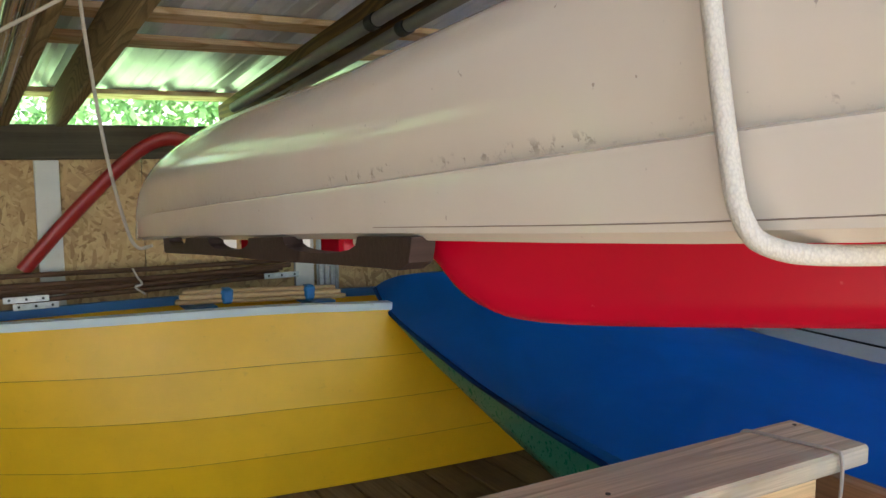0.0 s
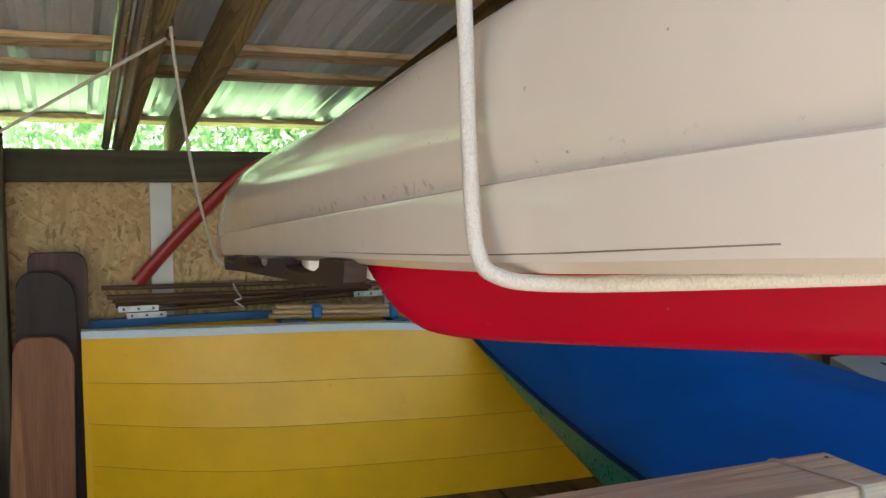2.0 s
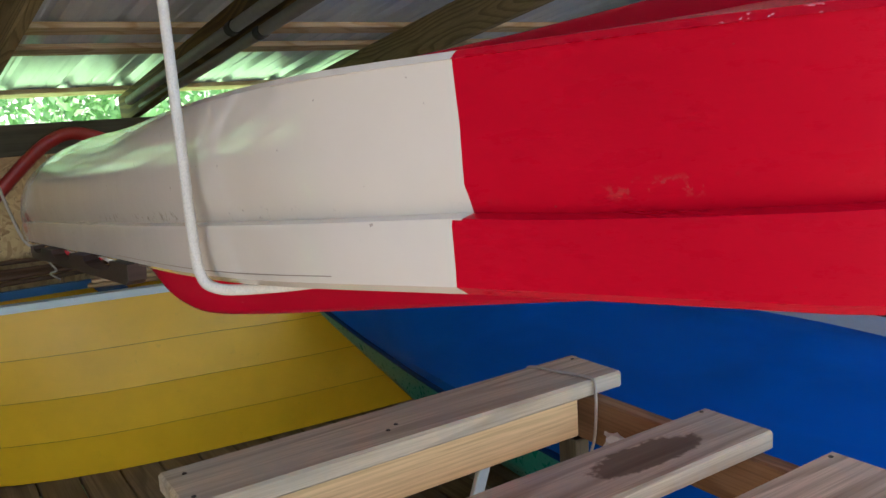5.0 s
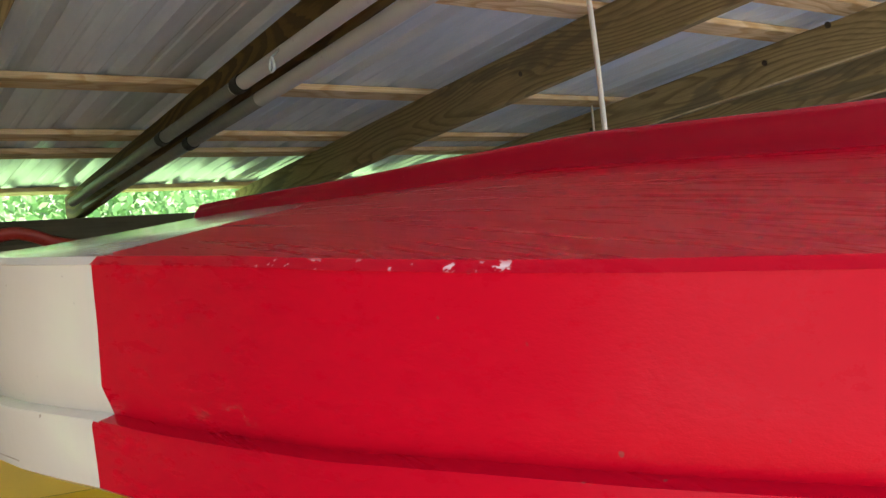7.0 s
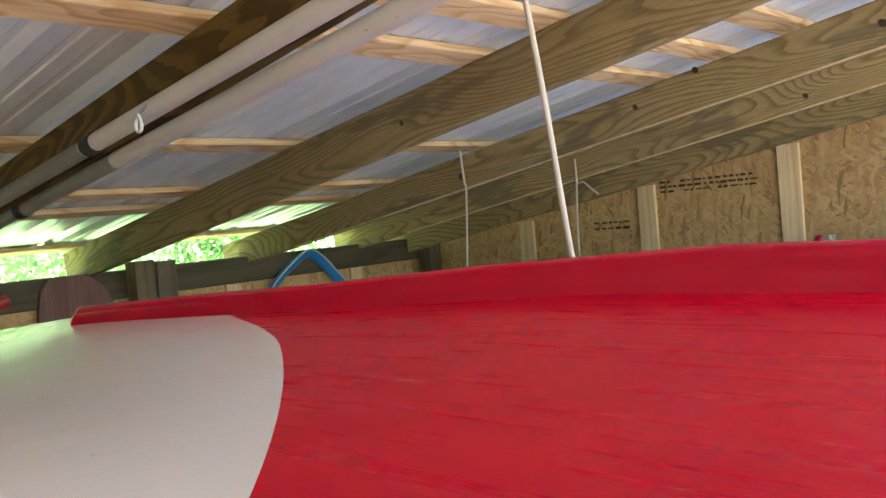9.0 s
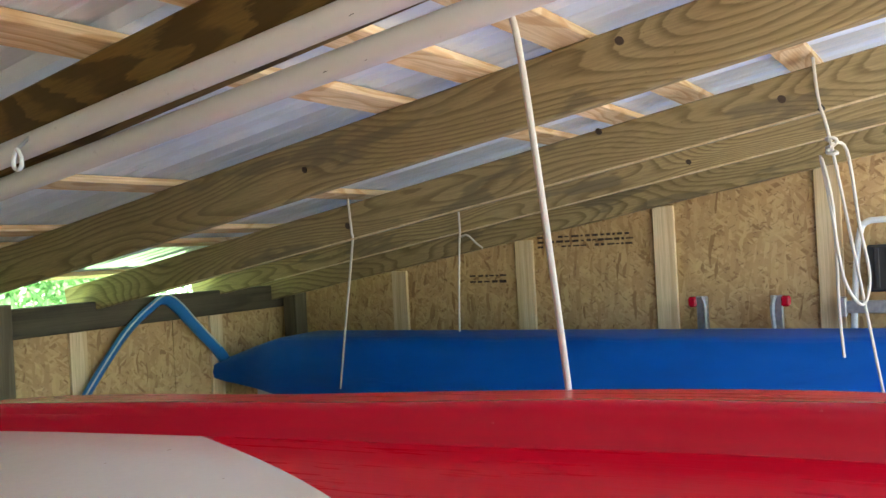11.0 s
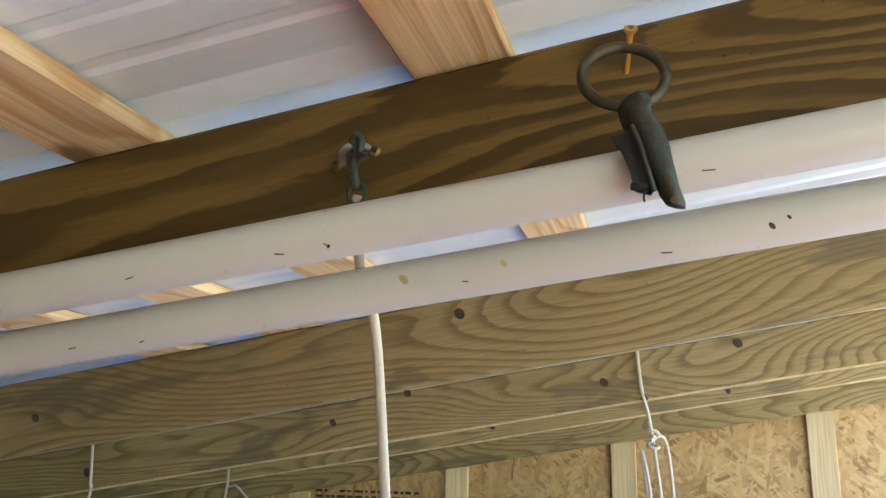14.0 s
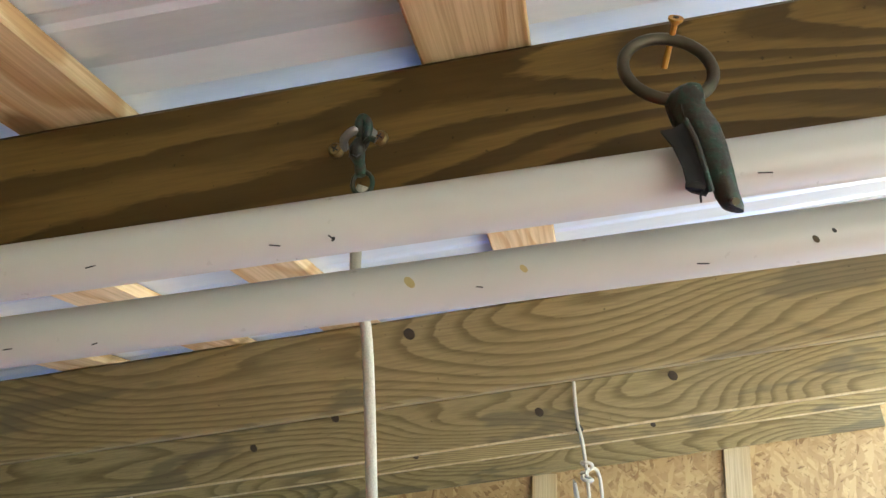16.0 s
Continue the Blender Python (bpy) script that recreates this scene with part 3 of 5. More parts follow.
for y in (2.64, 1.87, 1.16, 0.478, -0.25, -0.95):
    part("batten", box((X_RIGHT - 0.022, y - 0.048, FLOOR), (X_RIGHT - 0.001, y + 0.048, under(y) - 0.07), 0.002), M_BATTEN, right)
rng = random.Random(5)
for y0, y1, z0, z1, rows in ((1.30, 1.80, 1.665, 1.735, 3), (-0.11, 0.17, 1.69, 1.75, 4), (-0.30, -0.16, 1.69, 1.735, 1), (2.0, 2.2, 1.50, 1.56, 2)):
    bm = bmesh.new()
    for r in range(rows):
        z = z0 + (z1 - z0) * (r + 0.5) / rows
        y = y1
        while y > y0:
            w = rng.uniform(0.012, 0.04)
            h = (z1 - z0) / rows * rng.uniform(0.25, 0.5)
            if rng.random() < 0.8:
                box((X_RIGHT - 0.0015, y - w, z - h / 2), (X_RIGHT - 0.0004, y, z + h / 2), 0, bm)
            y -= w + rng.uniform(0.004, 0.014)
    part("stamp", bm, M_INK, right, "unreadable dark printed stamp")

left = thing("wall_left", (X_LEFT, 1, FLOOR), "strand board side wall in deep shade", "wall", kind="structure")
part("panel", plate_shape([(Y_WALL, FLOOR), (Y_BACK - 0.05, FLOOR), (Y_BACK - 0.05, under(3.3) + 0.12), (Y_WALL, under(Y_WALL) + 0.12)], 0.014, lambda u, v, w: (X_LEFT - w - 0.002, u, v)), M_OSB_X, left)

# ---- roof: rafters, purlins, sheets ----
def rafter(x, y0, y1, material, label, w=0.038, h=0.14, lift=0.0):
    ob = thing("rafter", (x, 0.8, under(0.8)), label, "rafter", "sloping roof rafters")
    z = lambda y: under(y) + lift + h / 2 * 1.014
    part("timber", beam((x - SKEW * 0.8 + SKEW * y0, y0, z(y0)), (x - SKEW * 0.8 + SKEW * y1, y1, z(y1)), w, h, 0.005), material, ob)
    return ob


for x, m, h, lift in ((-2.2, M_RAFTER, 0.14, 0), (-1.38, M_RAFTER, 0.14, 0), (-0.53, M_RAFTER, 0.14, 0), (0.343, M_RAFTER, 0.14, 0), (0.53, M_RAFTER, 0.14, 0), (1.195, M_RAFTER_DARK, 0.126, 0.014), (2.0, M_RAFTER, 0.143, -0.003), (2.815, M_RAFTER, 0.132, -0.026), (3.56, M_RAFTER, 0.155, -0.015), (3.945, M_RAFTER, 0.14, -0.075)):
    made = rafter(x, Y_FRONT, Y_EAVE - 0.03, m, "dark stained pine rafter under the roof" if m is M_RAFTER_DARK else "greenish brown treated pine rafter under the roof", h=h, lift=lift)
    # pale wood strip imitates the light caught along the lower edge
    if x in (2.815, 3.56):
        ex = lambda y: x - SKEW * 0.8 + SKEW * y - 0.0165
        ez = lambda y: under(y) + lift + 0.0020
        part("bare_edge", beam((ex(Y_FRONT), Y_FRONT, ez(Y_FRONT)), (ex(3.0), 3.0, ez(3.0)), 0.0065, 0.0055, 0.001), M_BATTEN, made, "pale strip standing in for the lit lower edge")
    for ky, kz, r in {2.0: ((0.605, 2.111, 0.011), (-0.2, 2.2, 0.010), (1.45, 1.92, 0.009)), 2.815: ((0.432, 2.067, 0.013), (0.969, 2.038, 0.012), (0.091, 2.168, 0.014), (1.184, 1.954, 0.011), (1.95, 1.80, 0.014)), 3.56: ((0.089, 2.109, 0.010), (0.9, 1.98, 0.012))}.get(x, ()):
        fx = x + SKEW * (ky - 0.8) - 0.0195
        part("knot", tube([(fx + 0.004, ky, kz), (fx - 0.0006, ky, kz)], r, 14, flat=0.8), M_KNOT, made, "dark round knot")
for yc in (-0.7, -0.24, 0.392, 0.717, 0.945, 1.183, 1.97, 2.54, 2.80, 3.50):
    ob = thing("purlin", (1, yc, under(yc) + 0.15), "fresh knotty pine purlin across the rafters", "purlin", "roof purlins")
    z = under(yc) + 0.142 + 0.011
    part("timber", beam((X_LEFT - 0.1, yc, z), (X_RIGHT + 0.12, yc, z), 0.086, 0.02, 0.002, up=(0, SLOPE, 1)), M_PURLIN, ob)

roof = thing("ceiling", (1, 1, 2.2), "white ribbed metal roof sheets seen from below", "ceiling", kind="structure")


def rib_profile(x0, x1):
    out, x = [], x0
    while x < x1 - 0.001:
        for dx, dz in ((0.0, 0.0), (0.020, 0.018), (0.040, 0.018), (0.060, 0.0), (0.108, 0.0), (0.114, 0.003), (0.126, 0.003), (0.132, 0.0), (0.170, 0.0), (0.176, 0.003), (0.188, 0.003), (0.194, 0.0)):
            out.append((x + dx, dz))
        x += 0.23
    out.append((x, 0.0))
    return out


bm = bmesh.new()
prof = rib_profile(X_LEFT - 0.15, X_RIGHT + 0.2)
ys = [Y_FRONT - 0.1, 0.6, 2.0, Y_EAVE]
for off in (0.0, 0.0012):
    rows = [[bm.verts.new((x + SKEW * (y - 0.8), y, under(y) + 0.166 + dz + off)) for x, dz in prof] for y in ys]
    for a, b in zip(rows, rows[1:]):
        for k in range(len(prof) - 1):
            bm.faces.new((a[k], a[k + 1], b[k + 1], b[k]))
part("sheets", bm, M_ROOF, roof)

# ---- posts ----
for x, y, top in ((-0.27, 3.31, 1.62), (2.045, 3.31, 1.575), (2.148, 3.312, 1.565), (3.90, 3.31, 1.58), (-2.3, -0.68, 2.2), (3.93, -1.33, 2.2)):
    ob = thing("post", (x, y, FLOOR), "square treated timber post standing on the deck", "post", "posts of the shed")
    part("timber", box((x - 0.048, y - 0.048, FLOOR), (x + 0.048, y + 0.048, top), 0.004), M_POST, ob)

# ---- the red and white boat in its slings ----
EDGE_X = ((-1.3, 1.02), (-0.9, 0.86), (-0.6, 0.70), (-0.42, 0.585), (-0.31, 0.505), (-0.2, 0.453), (-0.14, 0.438), (-0.02, 0.406), (0.08, 0.380), (0.26, 0.364), (0.5, 0.360), (0.9, 0.364), (1.4, 0.370), (1.8, 0.385), (1.97, 0.402), (2.1, 0.43))
TOP_Z = ((-1.3, 1.55), (-0.3, 1.54), (-0.1, 1.54), (0.3, 1.53), (0.75, 1.511), (1.25, 1.488), (1.6, 1.454), (1.8, 1.409), (1.95, 1.342), (2.1, 1.232))
LAP_Z = ((-1.3, 1.49), (-0.3, 1.472), (-0.2, 1.465), (-0.1, 1.457), (-0.02, 1.454), (0.2, 1.436), (0.57, 1.404), (1.36, 1.338), (1.8, 1.295), (2.1, 1.226))
LOW_Z = ((-1.3, 1.45), (-0.3, 1.430), (-0.2, 1.423), (-0.1, 1.416), (0.0, 1.409), (0.08, 1.402), (0.2, 1.389), (0.34, 1.376), (0.72, 1.346), (0.94, 1.326), (1.4, 1.287), (1.79, 1.252), (2.1, 1.22))
RIM_Z = ((-1.3, 1.61), (-0.3, 1.606), (0.05, 1.608), (0.32, 1.592), (0.87, 1.566), (1.25, 1.525), (1.5, 1.495), (1.8, 1.428), (2.1, 1.24))
DECK_Z = ((-1.3, 1.590), (-0.3, 1.582), (0.05, 1.582), (0.3, 1.572), (0.5, 1.566), (0.87, 1.553), (1.25, 1.522), (1.5, 1.493), (1.8, 1.427), (2.1, 1.238))
RIM_X = 0.80


def boat_section(y):
    """Half of the hull's outline from the keel line round the side to the middle of the deck."""
    x, zt, zl, zb, zr = (spline(t, y) for t in (EDGE_X, TOP_Z, LAP_Z, LOW_Z, DECK_Z))
    rim = max(RIM_X, x + 0.05)
    tip = max(0.0, min(1.0, (2.1 - y) / 0.5)) ** 0.6
    rim = x + (rim - x) * tip
    step = 0.008 * tip
    belly = 0.002 * tip
    round_in = max(0.0, min(1.0, (y - 0.12) / 0.75))
    flare = 0.074 * round_in * tip
    near = [(rim, zb + 0.004 * tip), (x + 0.10 * tip, zb + 0.002 * tip), (x + 0.006 * tip, zb), (x - 0.002, zb + (zl - zb) * 0.12), (x - step * 0.6, zl - 0.004 * tip), (x - step * 0.5, zl - 0.001), (x + step * 0.5, zl + 0.0012)]
    for s in (0.2, 0.38, 0.54, 0.68, 0.79, 0.88, 0.95):
        near.append((x - belly * (1 - s) + flare * s ** 4.5, zl + (zt - zl) * s))
    near += [(x - 0.001 + flare * 0.94, zt - 0.004 * tip), (x + 0.003 * tip + flare, zt)]
    x += flare
    for s in (0.06, 0.15, 0.3, 0.5, 0.7, 0.86, 0.95):
        near.append((x + (rim - x) * s, zt + (zr - zt) * (0.8 * s + 0.2 * s * s)))
    near.append((rim - 0.012 * tip, zr))
    return near, rim, zr


boat = thing("decked_canoe", BOAT_BASE, "red decked boat with white bow hung in rope slings", "boat")
ys = [2.1, 2.09, 2.075, 2.05, 2.02, 1.98, 1.93, 1.87, 1.8, 1.7, 1.6, 1.45, 1.3, 1.15, 1.0, 0.92, 0.8, 0.7, 0.6, 0.5, 0.4, 0.3, 0.22, 0.14, 0.08, 0.03, -0.02, -0.08, -0.14, -0.2, -0.26, -0.31, -0.37, -0.45, -0.55, -0.7, -0.9, -1.1, -1.3]
sections = []
for y in ys:
    near, rim, zr = boat_section(y)
    far = [(2 * rim - x, z) for x, z in near[::-1]]
    sections.append([(x, y, z) for x, z in near + far[:-1]])
hull = smooth(part("hull", loft(sections, closed=True), M_BOAT, boat), 28)
smooth(part("seam", tube([(boat_section(y)[0][3][0] - 0.0003, y, spline(LOW_Z, y) + 0.010) for y in [0.62 - 0.06 * i for i in range(10)]], 0.0004, 5), M_CRACK, boat, "thin dark crack along the bottom plank"), 80)
# raised rim along the middle of the deck
secs = []
for y in [0.868, 0.865, 0.8, 0.6, 0.4, 0.2, 0.0, -0.2, -0.4, -0.7, -1.0, -1.3]:
    z = spline(RIM_Z, y) + (0.001 if y > 0 else 0.0)
    d = spline(DECK_Z, y)
    x = max(RIM_X - 0.035 * max(0.0, min(1.0, (y - 0.3) / 0.57)), spline(EDGE_X, y) + 0.05)
    secs.append([(x - 0.021, y, d - 0.010), (x - 0.0185, y, d - 0.001), (x - 0.0155, y, d + 0.003), (x - 0.0135, y, d + 0.45 * (z - d)), (x - 0.0120, y, z - 0.009), (x - 0.0115, y, z - 0.005), (x - 0.0085, y, z - 0.0015), (x - 0.003, y, z), (x + 0.006, y, z - 0.0008), (x + 0.012, y, z - 0.005), (x + 0.014, y, d - 0.012)])
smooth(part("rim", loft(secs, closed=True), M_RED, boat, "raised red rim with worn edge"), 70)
part("rim_end", loft([[(p[0] * 0.999 + 0.001 * 0.77, 0.8705 - 0.002 * k, p[2]) for p in secs[0]] for k in (0, 1)], closed=True), M_BATTEN, boat, "bare wooden end of the rim")
# keel fin below
low = [(0.376, 0.594, 1.366), (0.381, 0.587, 1.350), (0.388, 0.572, 1.333), (0.396, 0.557, 1.317), (0.406, 0.538, 1.307), (0.42, 0.512, 1.301), (0.45, 0.457, 1.303), (0.52, 0.328, 1.317), (0.585, 0.208, 1.331), (0.648, 0.092, 1.344), (0.655, 0.079, 1.347)]
low = [tuple(p) for p in curve_points(low, 3)]
secs = []
for i, (x, y, z) in enumerate(low):
    t = 0.012 if 0 < i < len(low) - 1 else 0.006
    nx, ny = 0.879 * t, 0.476 * t
    top = 1.41 if y < 0.3 else 1.385
    ring = []
    for s, zz in ((-1.0, top), (-1.0, z + 0.02), (-0.8, z + 0.006), (-0.3, z), (0.3, z), (0.8, z + 0.006), (1.0, z + 0.02), (1.0, top)):
        ring.append((x + nx + s * nx, y + ny + s * ny, max(zz, z) if zz > z else z))
    secs.append(ring)
smooth(part("keel", loft(secs, closed=True), M_RED, boat, "red painted keel fin"), 50)


def rope(name, points, radius, label, material, steps=5, extra=()):
    ob = thing(name, points[-1], label, "rope", "hanging ropes")
    smooth(part("strand", tube(curve_points(points, steps), radius, 10), material, ob), 80)
    return ob


rope("sling_rope", [(0.40, 0.43, 2.22), (0.379, 0.405, 2.1), (0.366, 0.345, 1.8), (0.352, 0.285, 1.52), (0.347, 0.262, 1.42), (0.3475, 0.254, 1.394), (0.354, 0.246, 1.384), (0.375, 0.230, 1.381), (0.44, 0.190, 1.384), (0.6, 0.16, 1.386), (0.8, 0.2, 1.385), (1.1, 0.35, 1.37), (1.27, 0.43, 1.38), (1.31, 0.45, 1.42), (1.277, 0.450, 1.6), (1.268, 0.465, 1.8), (1.250, 0.475, 1.96), (1.225, 0.48, 2.0), (1.172, 0.466, 2.045), (1.166, 0.462, 2.056)], 0.0044, "white braided rope sling round the boat", M_ROPE, 7)
rope("bow_rope", [(0.295, 1.85, 1.77), (0.31, 1.90, 1.66), (0.35, 1.99, 1.43), (0.395, 2.06, 1.26), (0.42, 2.07, 1.208), (0.45, 2.05, 1.212)], 0.0042, "thin grey rope holding up the bow", M_ROPE_DIRTY)
rope("stay_rope", [(0.29, 1.88, 1.75), (0.03, 1.99, 1.60), (-0.31, 2.14, 1.40), (-0.7, 2.3, 1.2), (-1.3, 2.5, 0.9)], 0.0042, "thin grey rope slanting down from a rafter", M_ROPE_DIRTY)
ob = thing("rope_hook", (0.30, 1.86, 1.76), "dark metal hook screwed into a rafter", "hook", "rope hooks")
part("hook", tube(curve_points([(0.30, 1.86, 1.80), (0.30, 1.86, 1.775), (0.288, 1.868, 1.762), (0.29, 1.88, 1.748), (0.306, 1.875, 1.75)]), 0.003, 8), M_BRONZE, ob)

# ---- pipes under the dark rafter ----
def pipe(x0, z0, y0, y1, r, material, label, skew=SKEW, slope=0.148, group="pipes under the roof", joint=1.55):
    ob = thing("pipe", (x0, 0.4, z0), label, "pipe", group)
    p = lambda y: (x0 + skew * (y - 0.4), y, z0 - slope * (y - 0.4))
    smooth(part("pipe_wall", tube([p(y0 + (joint - y0) * i / 6) for i in range(7)], r, 20), material, ob), 40)
    # beyond the joint the pipe is coloured greyer
    smooth(part("far_length", tube([p(joint + (y1 - joint) * i / 4) for i in range(5)], r * 0.98, 20), M_FAR_PIPE, ob, "greyer far length of pipe"), 40)
    return ob, p


pa, fa = pipe(1.150, 2.031, -1.6, 3.25, 0.0195, M_PVC, "scuffed white plastic pipe slung under a rafter")
pb, fb = pipe(1.216, 1.999, -1.6, 3.3, 0.0195, M_PVC, "stained white plastic pipe slung under a rafter", slope=0.143)
rng = random.Random(3)
for ob, f in ((pa, fa), (pb, fb)):
    for i in range(6):
        y = rng.uniform(0.0, 0.75)
        c = Vector(f(y)) + Vector((-0.0165, 0, -0.0095 + rng.uniform(-0.006, 0.006)))
        w = rng.uniform(0.003, 0.009)
        part("scuff", tube([c, c + Vector((-0.0006, w, rng.uniform(-0.003, 0.003)))], 0.0005, 5), M_BLACK, ob)
for ob, f, y, dz, w, m in ((pb, fb, 0.432, -0.001, 0.005, M_STAIN), (pb, fb, 0.352, -0.002, 0.0035, M_STAIN), (pb, fb, 0.155, -0.008, 0.0032, M_BRONZE), (pb, fb, 0.143, -0.004, 0.002, M_BLACK), (pa, fa, 0.47, -0.014, 0.002, M_BLACK)):
    c = Vector(f(y)) + Vector((-math.sqrt(0.0195 ** 2 - dz ** 2), 0, dz))
    n = Vector((c.x - f(y)[0], 0, dz)).normalized()
    part("stain", tube([c - n * 0.0006, c + n * 0.0003], w, 9, flat=0.6), m, ob)
for f, y in ((fa, 1.52), (fa, 2.1), (fb, 2.05)):
    ob = thing("pipe_strap", f(y), "black strap round the pipes", "strap", "pipe straps")
    part("band", tube([Vector(f(y - 0.02)), Vector(f(y + 0.02))], 0.0225, 18), M_BLACK, ob)
# clear plastic hook hanging from the pipes
ob = thing("snap_hook", (1.07, 1.25, 1.88), "small clear plastic hook hanging at the pipes", "hook")
c = Vector((1.065, 1.26, 1.872))
ring = [c + Vector((0, 0.011 * math.sin(a) * (1 + 0.4 * math.cos(a)), -0.016 * math.cos(a))) for a in [2 * math.pi * k / 20 for k in range(21)]]
smooth(part("loop", tube(ring, 0.0035, 8), M_GLASS, ob), 60)
part("stem", tube([c + Vector((0, 0, 0.016)), c + Vector((0.03, 0, 0.045))], 0.003, 8), M_STEEL, ob)

# pipes of bare metal along the far rafters
for x0, z0 in ((0.19, 1.80), (0.229, 1.795)):
    ob = thing("metal_tube", (x0, 2.5, z0), "shiny aluminium tube slung beside a rafter", "tube", "aluminium tubes")
    smooth(part("tube_wall", tube([(x0 + 0.045 - 0.045 * (y - 1.0), y, z0 - 0.165 * (y - 1.8)) for y in (-0.5, 1.0, 2.2, 3.3)], 0.017, 16), M_ALU, ob), 40)

# ---- oarlock, screw, eye and snap on the dark rafter ----
lock = thing("oarlock", (1.17, 0.25, 2.10), "old bronze ring oarlock with black leather hung on a screw", "oarlock")
c, R = Vector((1.151, 0.2535, 2.1275)), 0.0298
tiltv = Vector((0.36, -0.37, 0.85)).normalized()
sidev = Vector((0.02, -0.92, -0.40)).normalized()
ring = [c + (tiltv * math.cos(a) + sidev * math.sin(a)) * R for a in [2 * math.pi * k / 36 for k in range(37)]]
smooth(part("ring", tube(ring, 0.0042, 10), M_BRONZE, lock), 70)
collar = [(1.136, 0.2480, 2.104), (1.136, 0.2462, 2.096), (1.136, 0.2445, 2.087), (1.135, 0.2425, 2.078)]
smooth(part("collar", tube(curve_points(collar, 4), 0.012, 10, flat=0.55, radii=[0.009, 0.0118, 0.0140, 0.0145, 0.0145, 0.0145, 0.0142, 0.0138, 0.0134, 0.013, 0.0122, 0.011, 0.009]), M_VERDIGRIS, lock, "verdigris bronze collar"), 60)
shank = []
for y, z, w in ((0.2415, 2.090, 0.0085), (0.2375, 2.080, 0.0105), (0.2335, 2.066, 0.0100), (0.2300, 2.050, 0.0088), (0.2265, 2.036, 0.0082), (0.2235, 2.026, 0.0082), (0.2218, 2.0215, 0.0065)):
    x = 1.127 + 0.25 * (2.05 - z) * (1 if z < 2.05 else -0.4)
    shank.append([(x + 0.0055 * math.sin(a), y + w * math.cos(a), z + 0.3 * w * math.cos(a)) for a in [2 * math.pi * k / 12 for k in range(12)]])
smooth(part("shank", loft(shank, closed=True), M_VERDIGRIS, lock, "verdigris bronze shank"), 50)
part("spine", tube(curve_points([(1.126, 0.2475, 2.078), (1.1225, 0.2430, 2.064), (1.1225, 0.2385, 2.046), (1.126, 0.2345, 2.030)], 5), 0.0018, 8), M_VERDIGRIS, lock, "raised seam")
flap = [(0.2625, 2.0715), (0.2550, 2.0725), (0.2480, 2.0770), (0.2420, 2.0640), (0.2385, 2.0500), (0.2350, 2.0330), (0.2370, 2.0290), (0.2455, 2.0310), (0.2480, 2.0325), (0.2485, 2.0370), (0.2505, 2.0480), (0.2555, 2.0610)]
part("flap", plate_shape(flap, 0.003, lambda u, v, w: (1.1265 + w + 0.9 * max(0.0, 0.250 - u) * 0.2, u, v)), M_LEATHER, lock, "black leather flap")
part("flap_fold", tube(curve_points([(1.126, 0.2490, 2.0345), (1.1245, 0.2440, 2.0335), (1.125, 0.2385, 2.0325)], 4), 0.0028, 8), M_LEATHER, lock, "rolled leather edge")
part("lacing", tube(curve_points([(1.1245, 0.2405, 2.030), (1.123, 0.2415, 2.026), (1.124, 0.2412, 2.0225)], 4), 0.0007, 6), M_LEATHER, lock)
part("pin", tube([(1.126, 0.2225, 2.0235), (1.1205, 0.2220, 2.0215)], 0.0024, 10), M_BRONZE, lock, "worn bronze pin")

ob = thing("deck_screw", (1.176, 0.245, 2.145), "tan coated deck screw standing out of the rafter", "screw")
a, b = Vector((1.178, 0.2530, 2.1430)), Vector((1.150, 0.2470, 2.1640))
part("shaft", tube([a, a.lerp(b, 0.5), b], 0.0022, 8), M_SCREW, ob)
d = (b - a).normalized()
part("head", tube([b - d * 0.004, b - d * 0.0005, b + d * 0.001], 0.004, 12, radii=[0.0025, 0.0052, 0.0052]), M_SCREW, ob)
part("recess", tube([b + d * 0.0011, b + d * 0.0016], 0.0022, 6), M_BRONZE, ob)

eye = thing("pad_eye", (1.176, 0.475, 2.118), "brass pad eye with two screws holding a bronze snap", "pad eye")
e0 = Vector((1.172, 0.470, 2.094))
part("bow", tube(curve_points([e0 + Vector((0.004, 0.011, -0.004)), e0 + Vector((-0.007, 0.008, -0.002)), e0 + Vector((-0.013, 0.0, 0.001)), e0 + Vector((-0.009, -0.008, 0.004)), e0 + Vector((0.004, -0.012, 0.005))]), 0.0032, 10), M_STEEL, eye, "worn bright bow")
for y, z in ((0.487, 2.088), (0.4545, 2.0965)):
    p = Vector((1.1745, y, z))
    part("screw", tube([p + Vector((0.003, 0, 0)), p, p + Vector((-0.0022, 0, 0))], 0.0056, 14, radii=[0.0058, 0.0058, 0.0042]), M_BRASS, eye, "brass cross-head screw")
    for a in (0.5, 2.07):
        d = Vector((0, math.cos(a), math.sin(a))) * 0.0026
        part("slot", tube([p + Vector((-0.0024, 0, 0)) - d, p + Vector((-0.0024, 0, 0)) + d], 0.0006, 5), M_BLACK, eye)
bend = [(1.166, 0.4645, 2.088), (1.158, 0.4655, 2.099), (1.156, 0.4625, 2.1035), (1.1575, 0.4590, 2.099), (1.159, 0.4605, 2.088), (1.160, 0.4645, 2.080)]
smooth(part("snap", tube(curve_points(bend, 5), 0.0034, 10), M_VERDIGRIS, eye, "verdigris bronze snap hook"), 60)
body = [(1.160, 0.4660, 2.089), (1.159, 0.4665, 2.083), (1.159, 0.4660, 2.077), (1.160, 0.4640, 2.071), (1.160, 0.4630, 2.065), (1.160, 0.4625, 2.061)]
